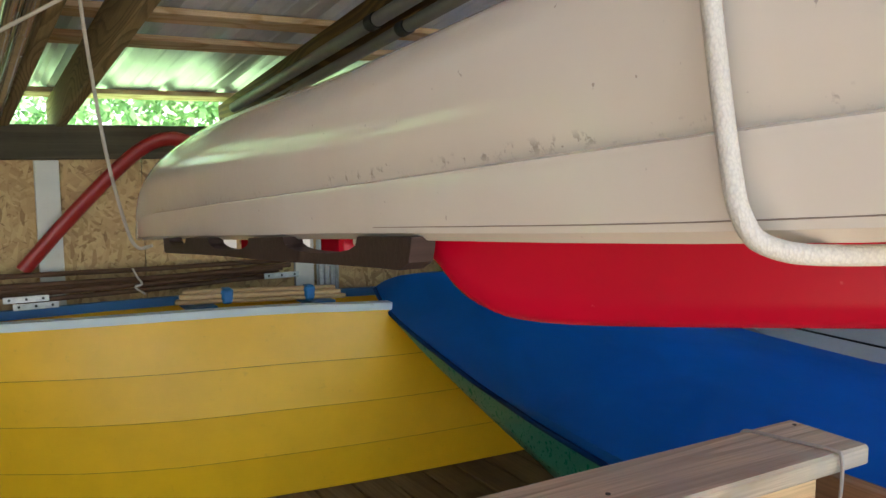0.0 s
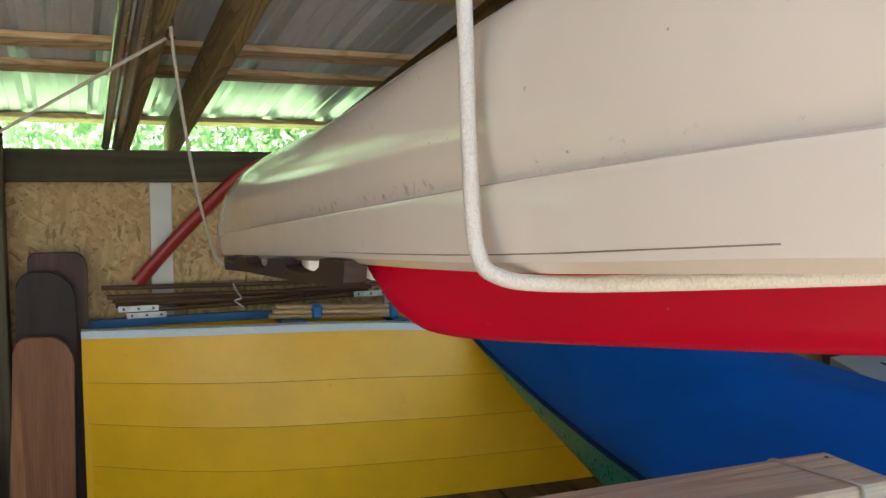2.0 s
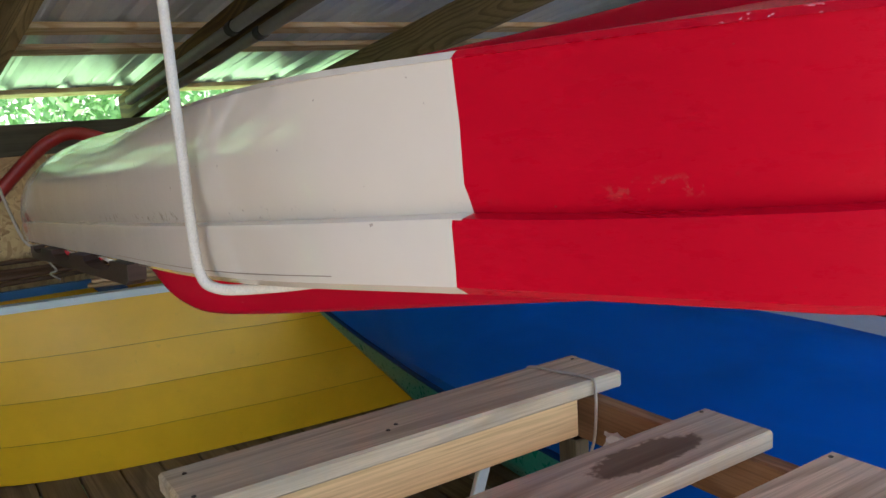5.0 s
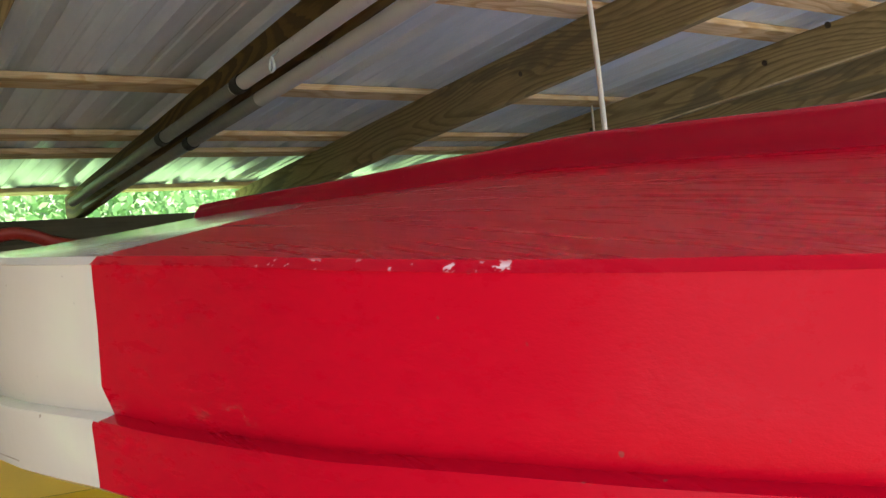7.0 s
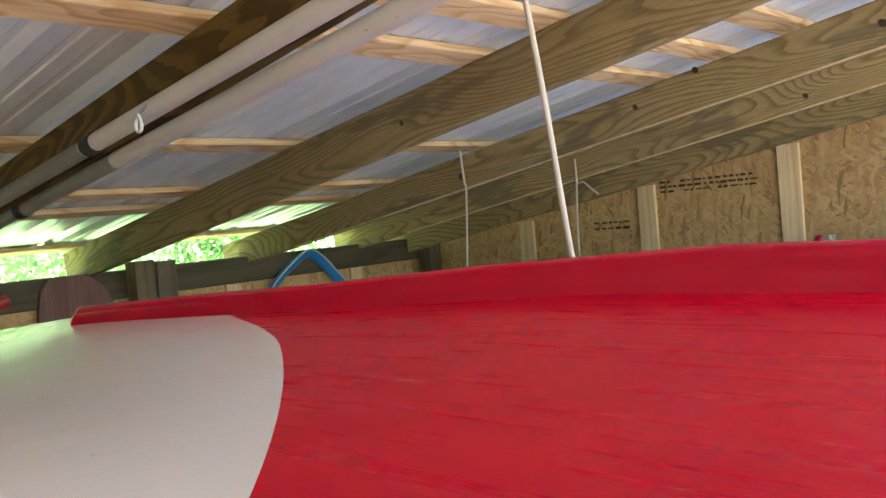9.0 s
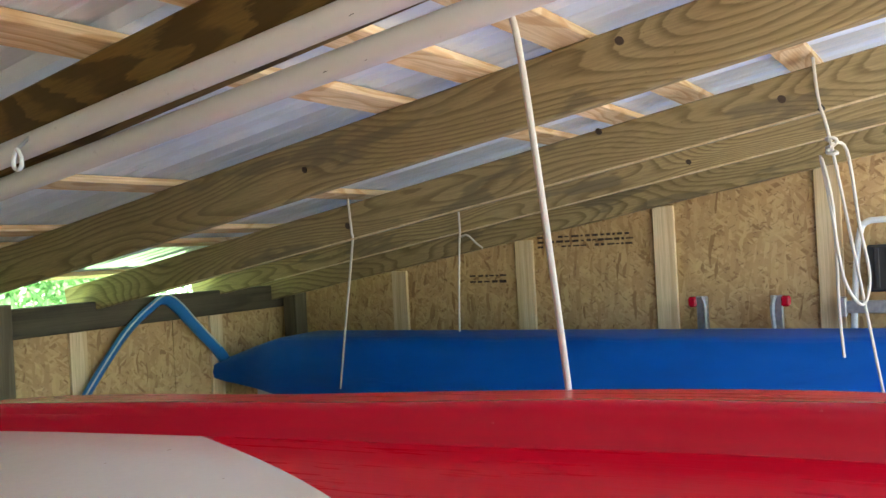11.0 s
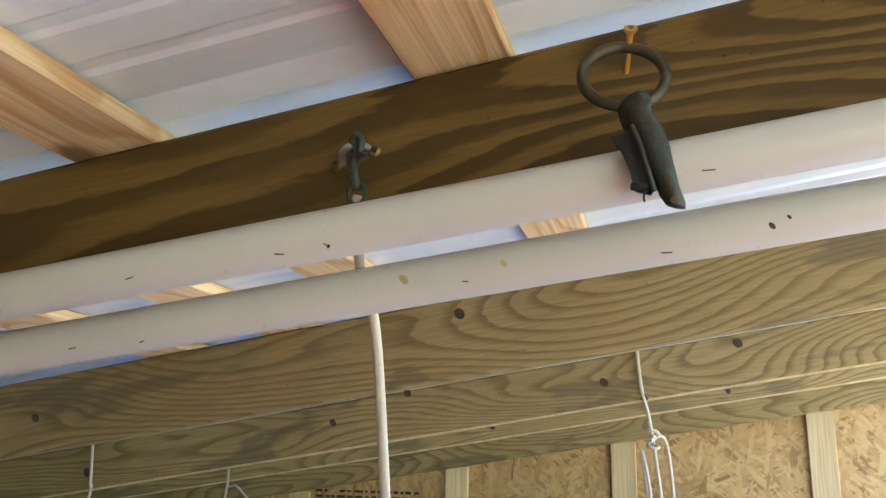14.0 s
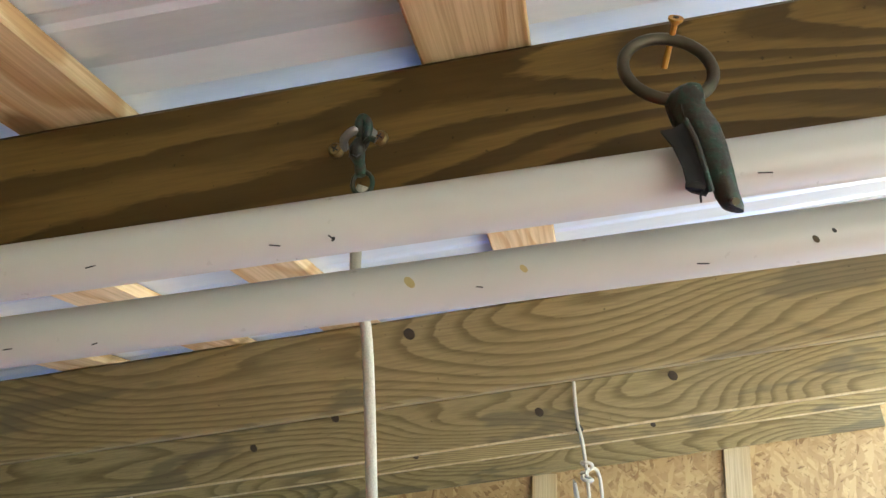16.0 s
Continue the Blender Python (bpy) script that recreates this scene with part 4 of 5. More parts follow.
smooth(part("snap_body", tube(body, 0.006, 12, flat=0.75, radii=[0.0035, 0.0068, 0.0070, 0.0046, 0.0050, 0.0040]), M_VERDIGRIS, eye, "verdigris bronze snap body"), 50)
part("latch", tube(curve_points([(1.156, 0.4600, 2.084), (1.153, 0.4560, 2.086), (1.153, 0.4515, 2.0845)], 4), 0.0021, 8), M_VERDIGRIS, eye)
part("gap", tube([(1.1535, 0.4690, 2.0745), (1.1530, 0.4645, 2.0725), (1.1540, 0.4615, 2.076)], 0.0007, 6), M_BLACK, eye)
part("eye_ring", tube([(1.160, 0.4610 + 0.0072 * math.sin(a), 2.0555 - 0.0085 * math.cos(a)) for a in [2 * math.pi * k / 18 for k in range(19)]], 0.0017, 8), M_VERDIGRIS, eye)

# ---- the bench of old boards ----
bench = thing("work_bench", (0.93, 0.5, FLOOR), "bench of weathered grey boards on pine rails", "bench")
for y0, y1, x0, x1, dz in ((0.852, 1.012, 0.452, 1.395, 0.0), (0.462, 0.612, 0.40, 1.37, -0.008), (0.21, 0.36, 0.38, 1.375, -0.012), (-0.05, 0.10, 0.42, 1.38, -0.012), (-0.32, -0.17, 0.40, 1.36, -0.01)):
    part("board", box((x0, y0, 0.889 + dz), (x1, y1, 0.925 + dz), 0.005), M_BENCH_STAINED if y0 == 0.462 else M_BENCH, bench)
part("side_board", box((0.47, 0.872, 0.80), (1.285, 0.908, 0.8885), 0.004), M_BENCH_FRESH, bench, "fresh pine board on edge")
for x in (1.318, 0.47):
    part("rail", box((x, -0.4, 0.775), (x + 0.038, 0.870 if x < 1 else 1.0, 0.8765), 0.004), M_BENCH_RAIL, bench)
for x, y in ((1.32, 0.93), (0.5, 0.93), (1.32, -0.3), (0.5, -0.3)):
    part("leg", box((x - 0.02, y - 0.03, FLOOR), (x + 0.018, y + 0.03, 0.775), 0.003), M_POST, bench)
for x, y in ((0.475, 0.878), (0.488, 0.975), (0.845, 0.905), (0.870, 0.920), (1.372, 0.985), (1.345, 0.60), (1.35, 0.345)):
    part("screw", tube([(x, y, 0.9115), (x, y, 0.9262 if y > 0.8 else (0.9182 if y > 0.5 else 0.9142))], 0.0042, 10), M_BRONZE, bench, "rusty screw head")
rope("tie_cord", [(1.262, 1.013, 0.915), (1.264, 1.0, 0.9285), (1.285, 0.93, 0.9290), (1.305, 0.86, 0.9290), (1.309, 0.846, 0.918), (1.309, 0.845, 0.86), (1.308, 0.85, 0.80), (1.305, 0.86, 0.76)], 0.0032, "thin tan cord tied over the bench board", M_ROPE_DIRTY)
ob = thing("rag", (1.33, 0.78, 0.75), "crumpled white rag stuffed behind the bench rail", "rag")
bm = bmesh.new()
bmesh.ops.create_icosphere(bm, subdivisions=3, radius=0.04)
for v in bm.verts:
    v.co = v.co * (1 + 0.5 * noise.noise(v.co * 45)) + Vector((1.345, 0.80, 0.80))
    v.co.z = 0.80 + (v.co.z - 0.80) * 0.8
part("cloth", bm, M_FOAM_WHITE, ob)

# ---- the yellow boat ----
YL = ((0.03, 3.17), (0.4, 3.06), (0.75, 2.99), (1.3, 2.93), (2.0, 2.90), (2.4, 2.90))
YF = ((0.03, 3.215), (0.4, 3.07), (0.75, 2.972), (1.3, 2.895), (2.0, 2.855), (2.4, 2.86))
yb = thing("yellow_dinghy", (1.0, 3.1, FLOOR), "yellow lapped wooden dinghy with a pale rail standing on the deck", "boat")
def yline(x):
    return spline(YL, x)


YT = ((0.04, 0.838), (0.4, 0.844), (0.75, 0.847), (1.1, 0.842), (1.5, 0.822), (2.3, 0.82))
YB = ((0.04, 0.182), (0.4, 0.157), (0.8, 0.152), (1.4, 0.152), (2.3, 0.152))


def rise(k, x):
    """The planks sweep up a little towards the transom."""
    return k + 0.05 * k * (1 - k) * max(0.0, 0.7 - x) / 0.6


def y_strake(a0, b0):
    """One plank of the side between the heights a and b (parts of the whole), its lower edge proud."""
    secs = []
    for i in range(15):
        x = 0.03 + (2.3 - 0.03) * i / 14
        a, b = rise(a0, x), rise(b0, x)
        zt, zb = spline(YT, x), spline(YB, x)
        za, zc = zb + (zt - zb) * a, zb + (zt - zb) * b
        yt, yf = yline(x), spline(YF, x)
        bow = lambda k: yf + (yt - yf) * k - 0.035 * math.sin(math.pi * k) * min(1.0, 0.3 + x)
        ya, yc = bow(a), bow(b)
        secs.append([(x, ya - 0.006, za), (x, yc, zc), (x, yc + 0.014, zc), (x, ya + 0.008, za)])
    return loft(secs, closed=True)


cuts = (0.0, 0.235, 0.485, 0.73, 1.0)
for a, b in zip(cuts, cuts[1:]):
    smooth(part("plank", y_strake(a, b + (0.012 if b < 1 else 0)), M_YELLOW, yb), 30)
# thin dark tubes paint the shade line under each proud plank edge
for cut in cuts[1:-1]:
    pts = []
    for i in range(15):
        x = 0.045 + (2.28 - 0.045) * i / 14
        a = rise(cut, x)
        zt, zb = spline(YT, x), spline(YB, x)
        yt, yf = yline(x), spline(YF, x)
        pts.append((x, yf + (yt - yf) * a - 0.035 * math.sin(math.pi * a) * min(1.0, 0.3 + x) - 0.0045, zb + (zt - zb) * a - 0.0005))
    part("lap_shade_line", tube(pts, 0.0016, 6), M_LAP_SHADE, yb, "dark line painting the shade under a plank edge")
part("transom", plate_shape([(0, 0.19), (0.19, 0.19), (0.22, 0.5), (0.22, 0.838), (0, 0.838), (-0.012, 0.5)], 0.022, lambda u, v, w: (0.033 + w, yline(0.03) + 0.012 + u, v)), M_YELLOW, yb)
part("rail", loft([[(x, yline(x) - 0.013, spline(YT, x) - 0.004), (x, yline(x) - 0.011, spline(YT, x) + 0.024), (x, yline(x) + 0.032, spline(YT, x) + 0.026), (x, yline(x) + 0.032, spline(YT, x) - 0.004)] for x in [0.03 + 0.162 * i for i in range(15)]], closed=True), M_WHITE_RAIL, yb, "pale blue-white worn rail")
part("inner_rail", loft([[(x, 3.33 - 0.06 * x, spline(YT, x) + 0.0), (x, 3.33 - 0.06 * x, spline(YT, x) + 0.034), (x, 3.355 - 0.06 * x, spline(YT, x) + 0.034), (x, 3.355 - 0.06 * x, spline(YT, x))] for x in [0.05 + 0.161 * i for i in range(15)]], closed=True), M_BLUE_RAIL, yb, "blue painted far rail")
part("far_side", loft([[(x, 3.34 - 0.06 * x, 0.16), (x, 3.34 - 0.06 * x, spline(YT, x)), (x, 3.35 - 0.06 * x, spline(YT, x)), (x, 3.35 - 0.06 * x, 0.16)] for x in [0.05 + 0.161 * i for i in range(15)]], closed=True), M_YELLOW, yb)

for x in (0.8, 1.25):
    part("thwart", box((x - 0.05, 3.03 - 0.07 * (x - 0.8), 0.852 - 0.03 * (x - 0.8)), (x + 0.05, 3.27, 0.874 - 0.03 * (x - 0.8)), 0.003), M_BLUE_RAIL, yb)
# ---- green boat with a blue cover ----
gb = thing("covered_canoe", (1.9, 1.5, 0.4), "green boat under a fitted blue cover on white stands", "boat")
GX = ((-0.8, 1.62), (0.3, 1.50), (1.0, 1.475), (1.65, 1.49), (2.3, 1.535), (2.7, 1.51), (2.93, 1.495), (3.06, 1.50))
GZ = ((-0.8, 0.63), (0.6, 0.61), (1.65, 0.635), (2.3, 0.665), (2.6, 0.725), (2.85, 0.79), (3.0, 0.845), (3.06, 0.885))
CX = ((-0.8, 2.10), (0.6, 2.04), (1.0, 2.06), (1.5, 1.97), (1.9, 1.86), (2.3, 1.73), (2.65, 1.615), (2.88, 1.53), (3.06, 1.51))
CZ = ((-0.8, 0.80), (0.6, 0.82), (1.25, 0.83), (1.6, 0.855), (2.0, 0.905), (2.4, 0.965), (2.65, 0.985), (2.88, 0.955), (3.0, 0.92), (3.06, 0.895))
cov, hul = [], []
for i in range(40):
    y = 3.06 - 3.86 * (i / 39) ** 1.25
    gx, gz, cx, cz = (spline(t, y) for t in (GX, GZ, CX, CZ))
    w = max(0.01, min(1, (3.08 - y) / 1.1))
    fx = cx + 0.33 * w
    sec = []
    for s in (0.0, 0.04, 0.12, 0.3, 0.5, 0.7, 0.88, 1.0):
        bulge = 0.03 * w * math.sin(math.pi * s)
        sec.append((gx + (cx - gx) * s - bulge * 0.7 - (0.012 if s == 0.04 else 0.0) * w, y, gz + (cz - gz) * s + bulge * 0.5 - (0.02 * w if s == 0 else 0)))
    sec += [(cx + 0.10 * w, y, cz + 0.012 * w), (fx - 0.08 * w, y, cz + 0.004 * w), (fx + 0.06 * w, y, cz - 0.06 * w), (fx + 0.5 * w, y, gz), (fx + 0.48 * w, y, gz - 0.03 * w)]
    cov.append(sec)
    kx, kz = cx + 0.22 * w, 0.36 + 0.45 * (1 - w)
    kz = min(kz, gz - 0.03)
    hul.append([(gx + 0.008, y - 0.01, gz - 0.012), (gx + 0.012, y - 0.01, gz - 0.11 * w - 0.015), (gx + 0.06 * w + 0.012, y - 0.01, gz - 0.19 * w - 0.02), (gx + 0.2 * w + 0.01, y - 0.015, kz + 0.06 * w), (kx, y - 0.02, kz), (fx + 0.3 * w, y - 0.015, kz + 0.08 * w), (fx + 0.46 * w, y - 0.01, gz - 0.004)])
smooth(part("cover", loft(cov, closed=True), M_COVER, gb, "taut blue fabric cover"), 55)
smooth(part("hull", loft(hul, closed=True), M_GREEN_HULL, gb, "green moulded hull"), 60)
# hem coloured darker than the cover to paint the shaded fold there
smooth(part("hem", tube([Vector(s[0]) + Vector((-0.004, 0, -0.004)) for s in cov], 0.009, 8), M_HEM_SHADED, gb, "blue hem with shade painted into its colour"), 80)
for y in (1.37, 0.1):
    st = thing("boat_stand", (1.6, y, FLOOR), "white trestle stand under the covered boat", "stand", "white boat stands")
    for x0, x1 in ((1.60, 1.52), (1.36, 1.30), (2.4, 2.5)):
        part("leg", beam((x0 + 0.03, y, 0.56 if x0 < 1.5 else 0.40), (x1 - 0.05, y + 0.02, FLOOR), 0.035, 0.02, up=(0, 1, 0)), M_FOAM_WHITE, st)
    part("bar", box((1.5, y - 0.02, 0.36), (2.5, y + 0.02, 0.40)), M_FOAM_WHITE, st)
ob = thing("white_board", (2.75, 1.2, 0.8), "grey-white boat deck lying beyond the blue cover", "board")
part("panel", plate_shape([(2.42, 0.1), (3.1, 0.1), (3.1, 2.2), (2.62, 2.15), (2.42, 1.7)], 0.03, lambda u, v, w: (u, v, 0.74 + w + 0.03 * (u - 2.5))), M_WHITE_BOARD, ob)
part("seam", beam((2.62, 0.12, 0.7765), (2.70, 2.0, 0.779), 0.012, 0.006), M_BLACK, ob, "dark rubber seam")
for y in (0.4, 1.5):
    part("support", box((2.6, y, FLOOR), (3.0, y + 0.04, 0.735)), M_POST, ob)

# ---- tarpaulin-wrapped boat against the side wall ----
tb = thing("tarped_boat", (3.5, 1.5, 1.0), "long boat wrapped in a bright blue tarpaulin hung from rafters", "boat")
secs = []
for i in range(46):
    y = 3.40 - 4.3 * i / 45
    s = max(0.0, min(1.0, (3.42 - y) / 0.5))
    top = 1.165 + 0.135 * s + 0.03 * max(0, (2.9 - y)) / 2.9 - max(0, -0.02 - y) * 0.35
    low = 1.085 - 0.06 * s - 0.01 * math.sin(y * 2)
    x0 = 3.30 + 0.06 * (1 - s)
    wv = 0.012 * noise.noise(Vector((0, y * 3.0, 4.0)))
    wz = 0.008 * noise.noise(Vector((3, y * 5.0, 1.0)))
    secs.append([(x0 + 0.04, y, low - 0.015), (x0 - 0.01 + wv, y, low + wz), (x0 - 0.02 + wv * 1.5, y, low + (top - low) * 0.35), (x0 - 0.005 - wv, y, low + (top - low) * 0.75), (x0 + 0.03, y, top - 0.012 + wz), (x0 + 0.06, y, top + wz), (x0 + 0.35, y, top + 0.0), (3.82, y, top - 0.06), (3.82, y, low - 0.02)])
smooth(part("tarpaulin", loft(secs, closed=True), M_TARP, tb), 60)
part("hull", loft([[(3.36, y, 0.94), (3.36, y, 1.03), (3.8, y, 1.03), (3.8, y, 0.94)] for y in (3.1, 1.5, -0.8)], closed=True), M_WHITE_BOARD, tb, "pale hull showing below the tarpaulin")
part("bungee", tube(curve_points([(3.36, 0.15, 1.345), (3.40, 0.06, 1.375), (3.37, 0.0, 1.34), (3.31, -0.03, 1.25), (3.29, 0.0, 1.17)]), 0.006, 8), M_BLACK, tb, "black bungee cord")

rope("boat_rope", [(2.722, 1.935, 1.90), (2.722, 1.93, 1.84), (2.722, 1.925, 1.77), (2.76, 1.955, 1.73), (3.0, 2.20, 1.43), (3.262, 2.47, 1.08)], 0.0045, "thin white rope from a rafter to the wrapped boat", M_ROPE)
rope("boat_rope", [(3.462, 1.905, 1.86), (3.464, 1.905, 1.76), (3.48, 1.92, 1.72), (3.52, 1.96, 1.5), (3.57, 2.0, 1.29)], 0.0045, "thin white rope from a rafter to the wrapped boat", M_ROPE)
rope("rope_tail", [(3.462, 1.90, 1.745), (3.45, 1.86, 1.75), (3.445, 1.81, 1.71), (3.44, 1.78, 1.69)], 0.0045, "loose tail of a white rope", M_ROPE)
rope("boat_rope", [(2.812, 0.345, 2.17), (2.80, 0.335, 2.05), (2.83, 0.315, 1.94), (3.03, 0.285, 1.58), (3.265, 0.25, 1.15)], 0.0045, "thin white rope from a rafter to the wrapped boat", M_ROPE)
rope("rope_coil", [(2.83, 0.315, 1.93), (2.88, 0.28, 1.91), (2.95, 0.265, 1.70), (3.0, 0.25, 1.55), (2.97, 0.27, 1.47), (2.93, 0.31, 1.55), (2.90, 0.33, 1.75), (2.86, 0.345, 1.90), (2.90, 0.325, 1.75), (3.0, 0.335, 1.45), (3.1, 0.34, 1.3)], 0.0045, "loose loops of white rope hanging from a knot", M_ROPE)

knot = thing("rope_knot", (2.83, 0.312, 1.935), "bulky knot where white ropes meet under a wire hook", "knot")
kc = Vector((2.835, 0.312, 1.935))
smooth(part("turns", tube([kc + Vector((0.010 * math.cos(a), 0.013 * math.sin(a), 0.016 * math.sin(0.5 * a) - 0.002 * a)) for a in [0.4 * k for k in range(40)]], 0.0048, 8), M_ROPE, knot), 80)
part("hook", tube(curve_points([(2.806, 0.338, 2.055), (2.800, 0.330, 2.035), (2.802, 0.322, 2.024), (2.806, 0.330, 2.018), (2.804, 0.338, 2.026)], 4), 0.0028, 8), M_BLACK, knot, "dark bent wire hook")

# ---- things along the side wall ----
lad = thing("step_ladder", (3.94, 0.24, FLOOR), "white tube step ladder with a black tread folded on the wall", "ladder")
arch = [(3.94, 0.44, FLOOR), (3.935, 0.40, 1.2), (3.93, 0.375, 1.55), (3.93, 0.355, 1.68), (3.93, 0.33, 1.712), (3.93, 0.29, 1.718), (3.93, 0.15, 1.718), (3.93, 0.11, 1.71), (3.93, 0.085, 1.675), (3.935, 0.07, 1.55), (3.935, 0.05, 1.2), (3.94, 0.01, FLOOR)]
smooth(part("frame", tube(curve_points(arch, 5), 0.0125, 12), M_FOAM_WHITE, lad), 60)
part("tread", box((3.895, 0.105, 1.44), (3.925, 0.335, 1.622), 0.008), M_BLACK, lad, "black ribbed plastic tread")
for i in range(5):
    part("tread_rib", box((3.888, 0.125 + 0.042 * i, 1.455), (3.897, 0.143 + 0.042 * i, 1.61), 0.002), M_BLACK, lad)
part("crossbar", beam((3.93, 0.04, 1.38), (3.93, 0.42, 1.38), 0.02, 0.05), M_STEEL, lad)
for y in (0.03, 0.43):
    part("hinge", box((3.91, y - 0.012, 1.34), (3.95, y + 0.012, 1.42), 0.004), M_STEEL, lad)
tr = thing("folding_trestle", (3.93, 0.83, FLOOR), "grey metal folding trestle with red caps on the wall", "trestle")
for y, s in ((0.99, 1), (0.67, -1)):
    part("leg", beam((3.94, y, FLOOR), (3.93, y - 0.008 * s, 1.43), 0.03, 0.045, up=(0, 1, 0)), M_STEEL, tr)
    part("clamp_arm", tube(curve_points([(3.915, y - 0.02 * s, 1.27), (3.91, y - 0.024 * s, 1.38), (3.912, y - 0.012 * s, 1.43)]), 0.009, 8), M_STEEL, tr)
    part("cap", box((3.90, y + (0.012 if s > 0 else -0.047), 1.385), (3.94, y + (0.047 if s > 0 else -0.012), 1.43), 0.008), M_RED, tr, "red plastic cap")
    part("foot_cap", box((3.90, y - 0.02, 1.245), (3.93, y + 0.02, 1.275), 0.004), M_RED, tr, "red plastic clip")
part("crossbar", box((3.915, 0.67, 1.262), (3.945, 0.99, 1.292), 0.004), M_STEEL, tr)

# ---- things along the back wall ----
def bent_tube(name, points, label, material, w=0.026, flat=0.6):
    ob = thing(name, points[0], label, "tube")
    smooth(part("tube_wall", tube(curve_points(points, 6), w, 12, flat=flat), material, ob), 60)
    return ob


bent_tube("bent_red_tube", [(0.233, 3.374, 1.009), (0.396, 3.374, 1.193), (0.590, 3.374, 1.390), (0.69, 3.374, 1.465), (0.77, 3.372, 1.490), (0.85, 3.368, 1.474), (0.97, 3.36, 1.43), (1.18, 3.35, 1.405), (1.36, 3.34, 1.43), (1.49, 3.33, 1.468)], "bent red plastic tube leaning on the wall", M_RED_TUBE, 0.030, 0.75)
far = lambda q, dy=0.0: [(0.338 + (x - 0.338) * 1.083, 3.365 + dy, 1.676 - (1.676 - z) * 1.083) for x, y, z in q]
bt = bent_tube("bent_blue_tube", far([(2.25, 3.12, 0.95), (2.39, 3.1, 1.155), (2.59, 3.1, 1.388), (2.74, 3.1, 1.50), (2.82, 3.1, 1.532), (2.89, 3.1, 1.49), (2.98, 3.1, 1.40), (3.12, 3.1, 1.26), (3.2, 3.1, 1.15)]), "bent blue plastic tube with a pale edge line", M_BLUE_TUBE, 0.03, 0.6)
part("edge_line", tube(curve_points(far([(2.25, 3.085, 0.975), (2.39, 3.072, 1.18), (2.59, 3.072, 1.408), (2.74, 3.072, 1.52), (2.82, 3.072, 1.552), (2.895, 3.072, 1.51), (2.985, 3.072, 1.415), (3.12, 3.072, 1.28)], -0.026), 6), 0.004, 6), M_WHITE_BOARD, bt, "pale edge line")

rods = [((0.10, 3.34, 0.998), (1.22, 3.36, 0.985)), ((0.14, 3.33, 0.945), (1.24, 3.35, 0.965)), ((0.15, 3.34, 0.925), (1.19, 3.36, 0.945)), ((0.2, 3.32, 0.905), (1.18, 3.35, 0.925)), ((0.12, 3.30, 0.966), (1.20, 3.34, 0.955))]
for a, b in rods:
    ob = thing("wooden_rod", a, "thin dark brown wooden rod lying along the wall", "rod", "bundle of brown rods")
    smooth(part("rod", tube([a, Vector(a).lerp(Vector(b), 0.5) + Vector((0, 0, -0.004)), b], 0.0095, 10), M_ROD, ob), 60)
for x, z in ((0.19, 0.888), (0.16, 0.915), (1.11, 0.93)):
    ob = thing("metal_bracket", (x, 3.30, z), "small galvanised steel bracket with holes on the rods", "bracket", "steel brackets")
    part("strap", box((x, 3.300, z - 0.012), (x + 0.15, 3.304, z + 0.012), 0.001), M_STEEL, ob)
    for dx in (0.02, 0.075, 0.13):
        part("hole", tube([(x + dx, 3.3003, z), (x + dx, 3.2992, z)], 0.005, 10), M_BLACK, ob)
rope("rod_string", [(0.60, 3.30, 1.0), (0.612, 3.285, 0.97), (0.63, 3.29, 0.94), (0.605, 3.29, 0.93), (0.64, 3.285, 0.90)], 0.004, "white string tied round the rods", M_ROPE)
for i, (dz, dy) in enumerate(((0.0, 0), (0.0, 0.018), (0.018, 0.003), (0.018, 0.02), (0.036, 0.011))):
    ob = thing("dowel", (0.76, 3.12 + dy, 0.885 + dz), "pale wooden dowel bundled with blue tape", "dowel", "bundle of dowels")
    a, b = Vector((0.712 + 0.008 * i, 3.11 + dy, 0.886 + dz)), Vector((1.36 - 0.01 * i, 3.05 + dy, 0.866 + dz))
    smooth(part("rod", tube([a, b], 0.0092, 10), M_DOWEL, ob), 60)
for x in (0.90, 1.215):
    ob = thing("tape_band", (x, 3.25, 0.85), "band of blue tape round the dowels", "tape", "blue tape bands")
    y = 3.12 - 0.0926 * (x - 0.712)
    z = 0.904 - 0.031 * (x - 0.712)
    part("band", box((x - 0.022, y - 0.024, z - 0.029), (x + 0.022, y + 0.03, z + 0.03), 0.009), M_TAPE, ob)

nb = thing("notched_board", (0.365, 0.98, 1.32), "dark brown board with round notches strapped under the hull", "board")
NB_LOW = ((0.55, 1.338), (0.62, 1.333), (0.906, 1.308), (1.033, 1.299), (1.2, 1.284), (1.41, 1.265))
low_edge = [(1.415, 1.276), (1.410, 1.267), *[(y, spline(NB_LOW, y)) for y in (1.40, 1.25, 1.1, 0.95, 0.8, 0.68, 0.60, 0.565)], (0.550, 1.344), (0.547, 1.354)]
top_edge = [(0.545, spline(LOW_Z, 0.545) + 0.003)]
for c0, c1, deep in ((0.639, 0.822, 0.012), (0.939, 1.124, 0.012), (1.254, 1.37, 0.009)):
    for k in range(11):
        a = math.pi * k / 10
        yy = (c0 + c1) / 2 - (c1 - c0) / 2 * math.cos(a)
        top_edge.append((yy, spline(LOW_Z, yy) + 0.003 - (deep + 0.003) * math.sin(a) ** 0.6))
top_edge.append((1.415, spline(LOW_Z, 1.415) + 0.003))
part("board", plate_shape(low_edge + top_edge, 0.02, lambda u, v, w: (0.353 + w, u, v)), M_NOTCH, nb)
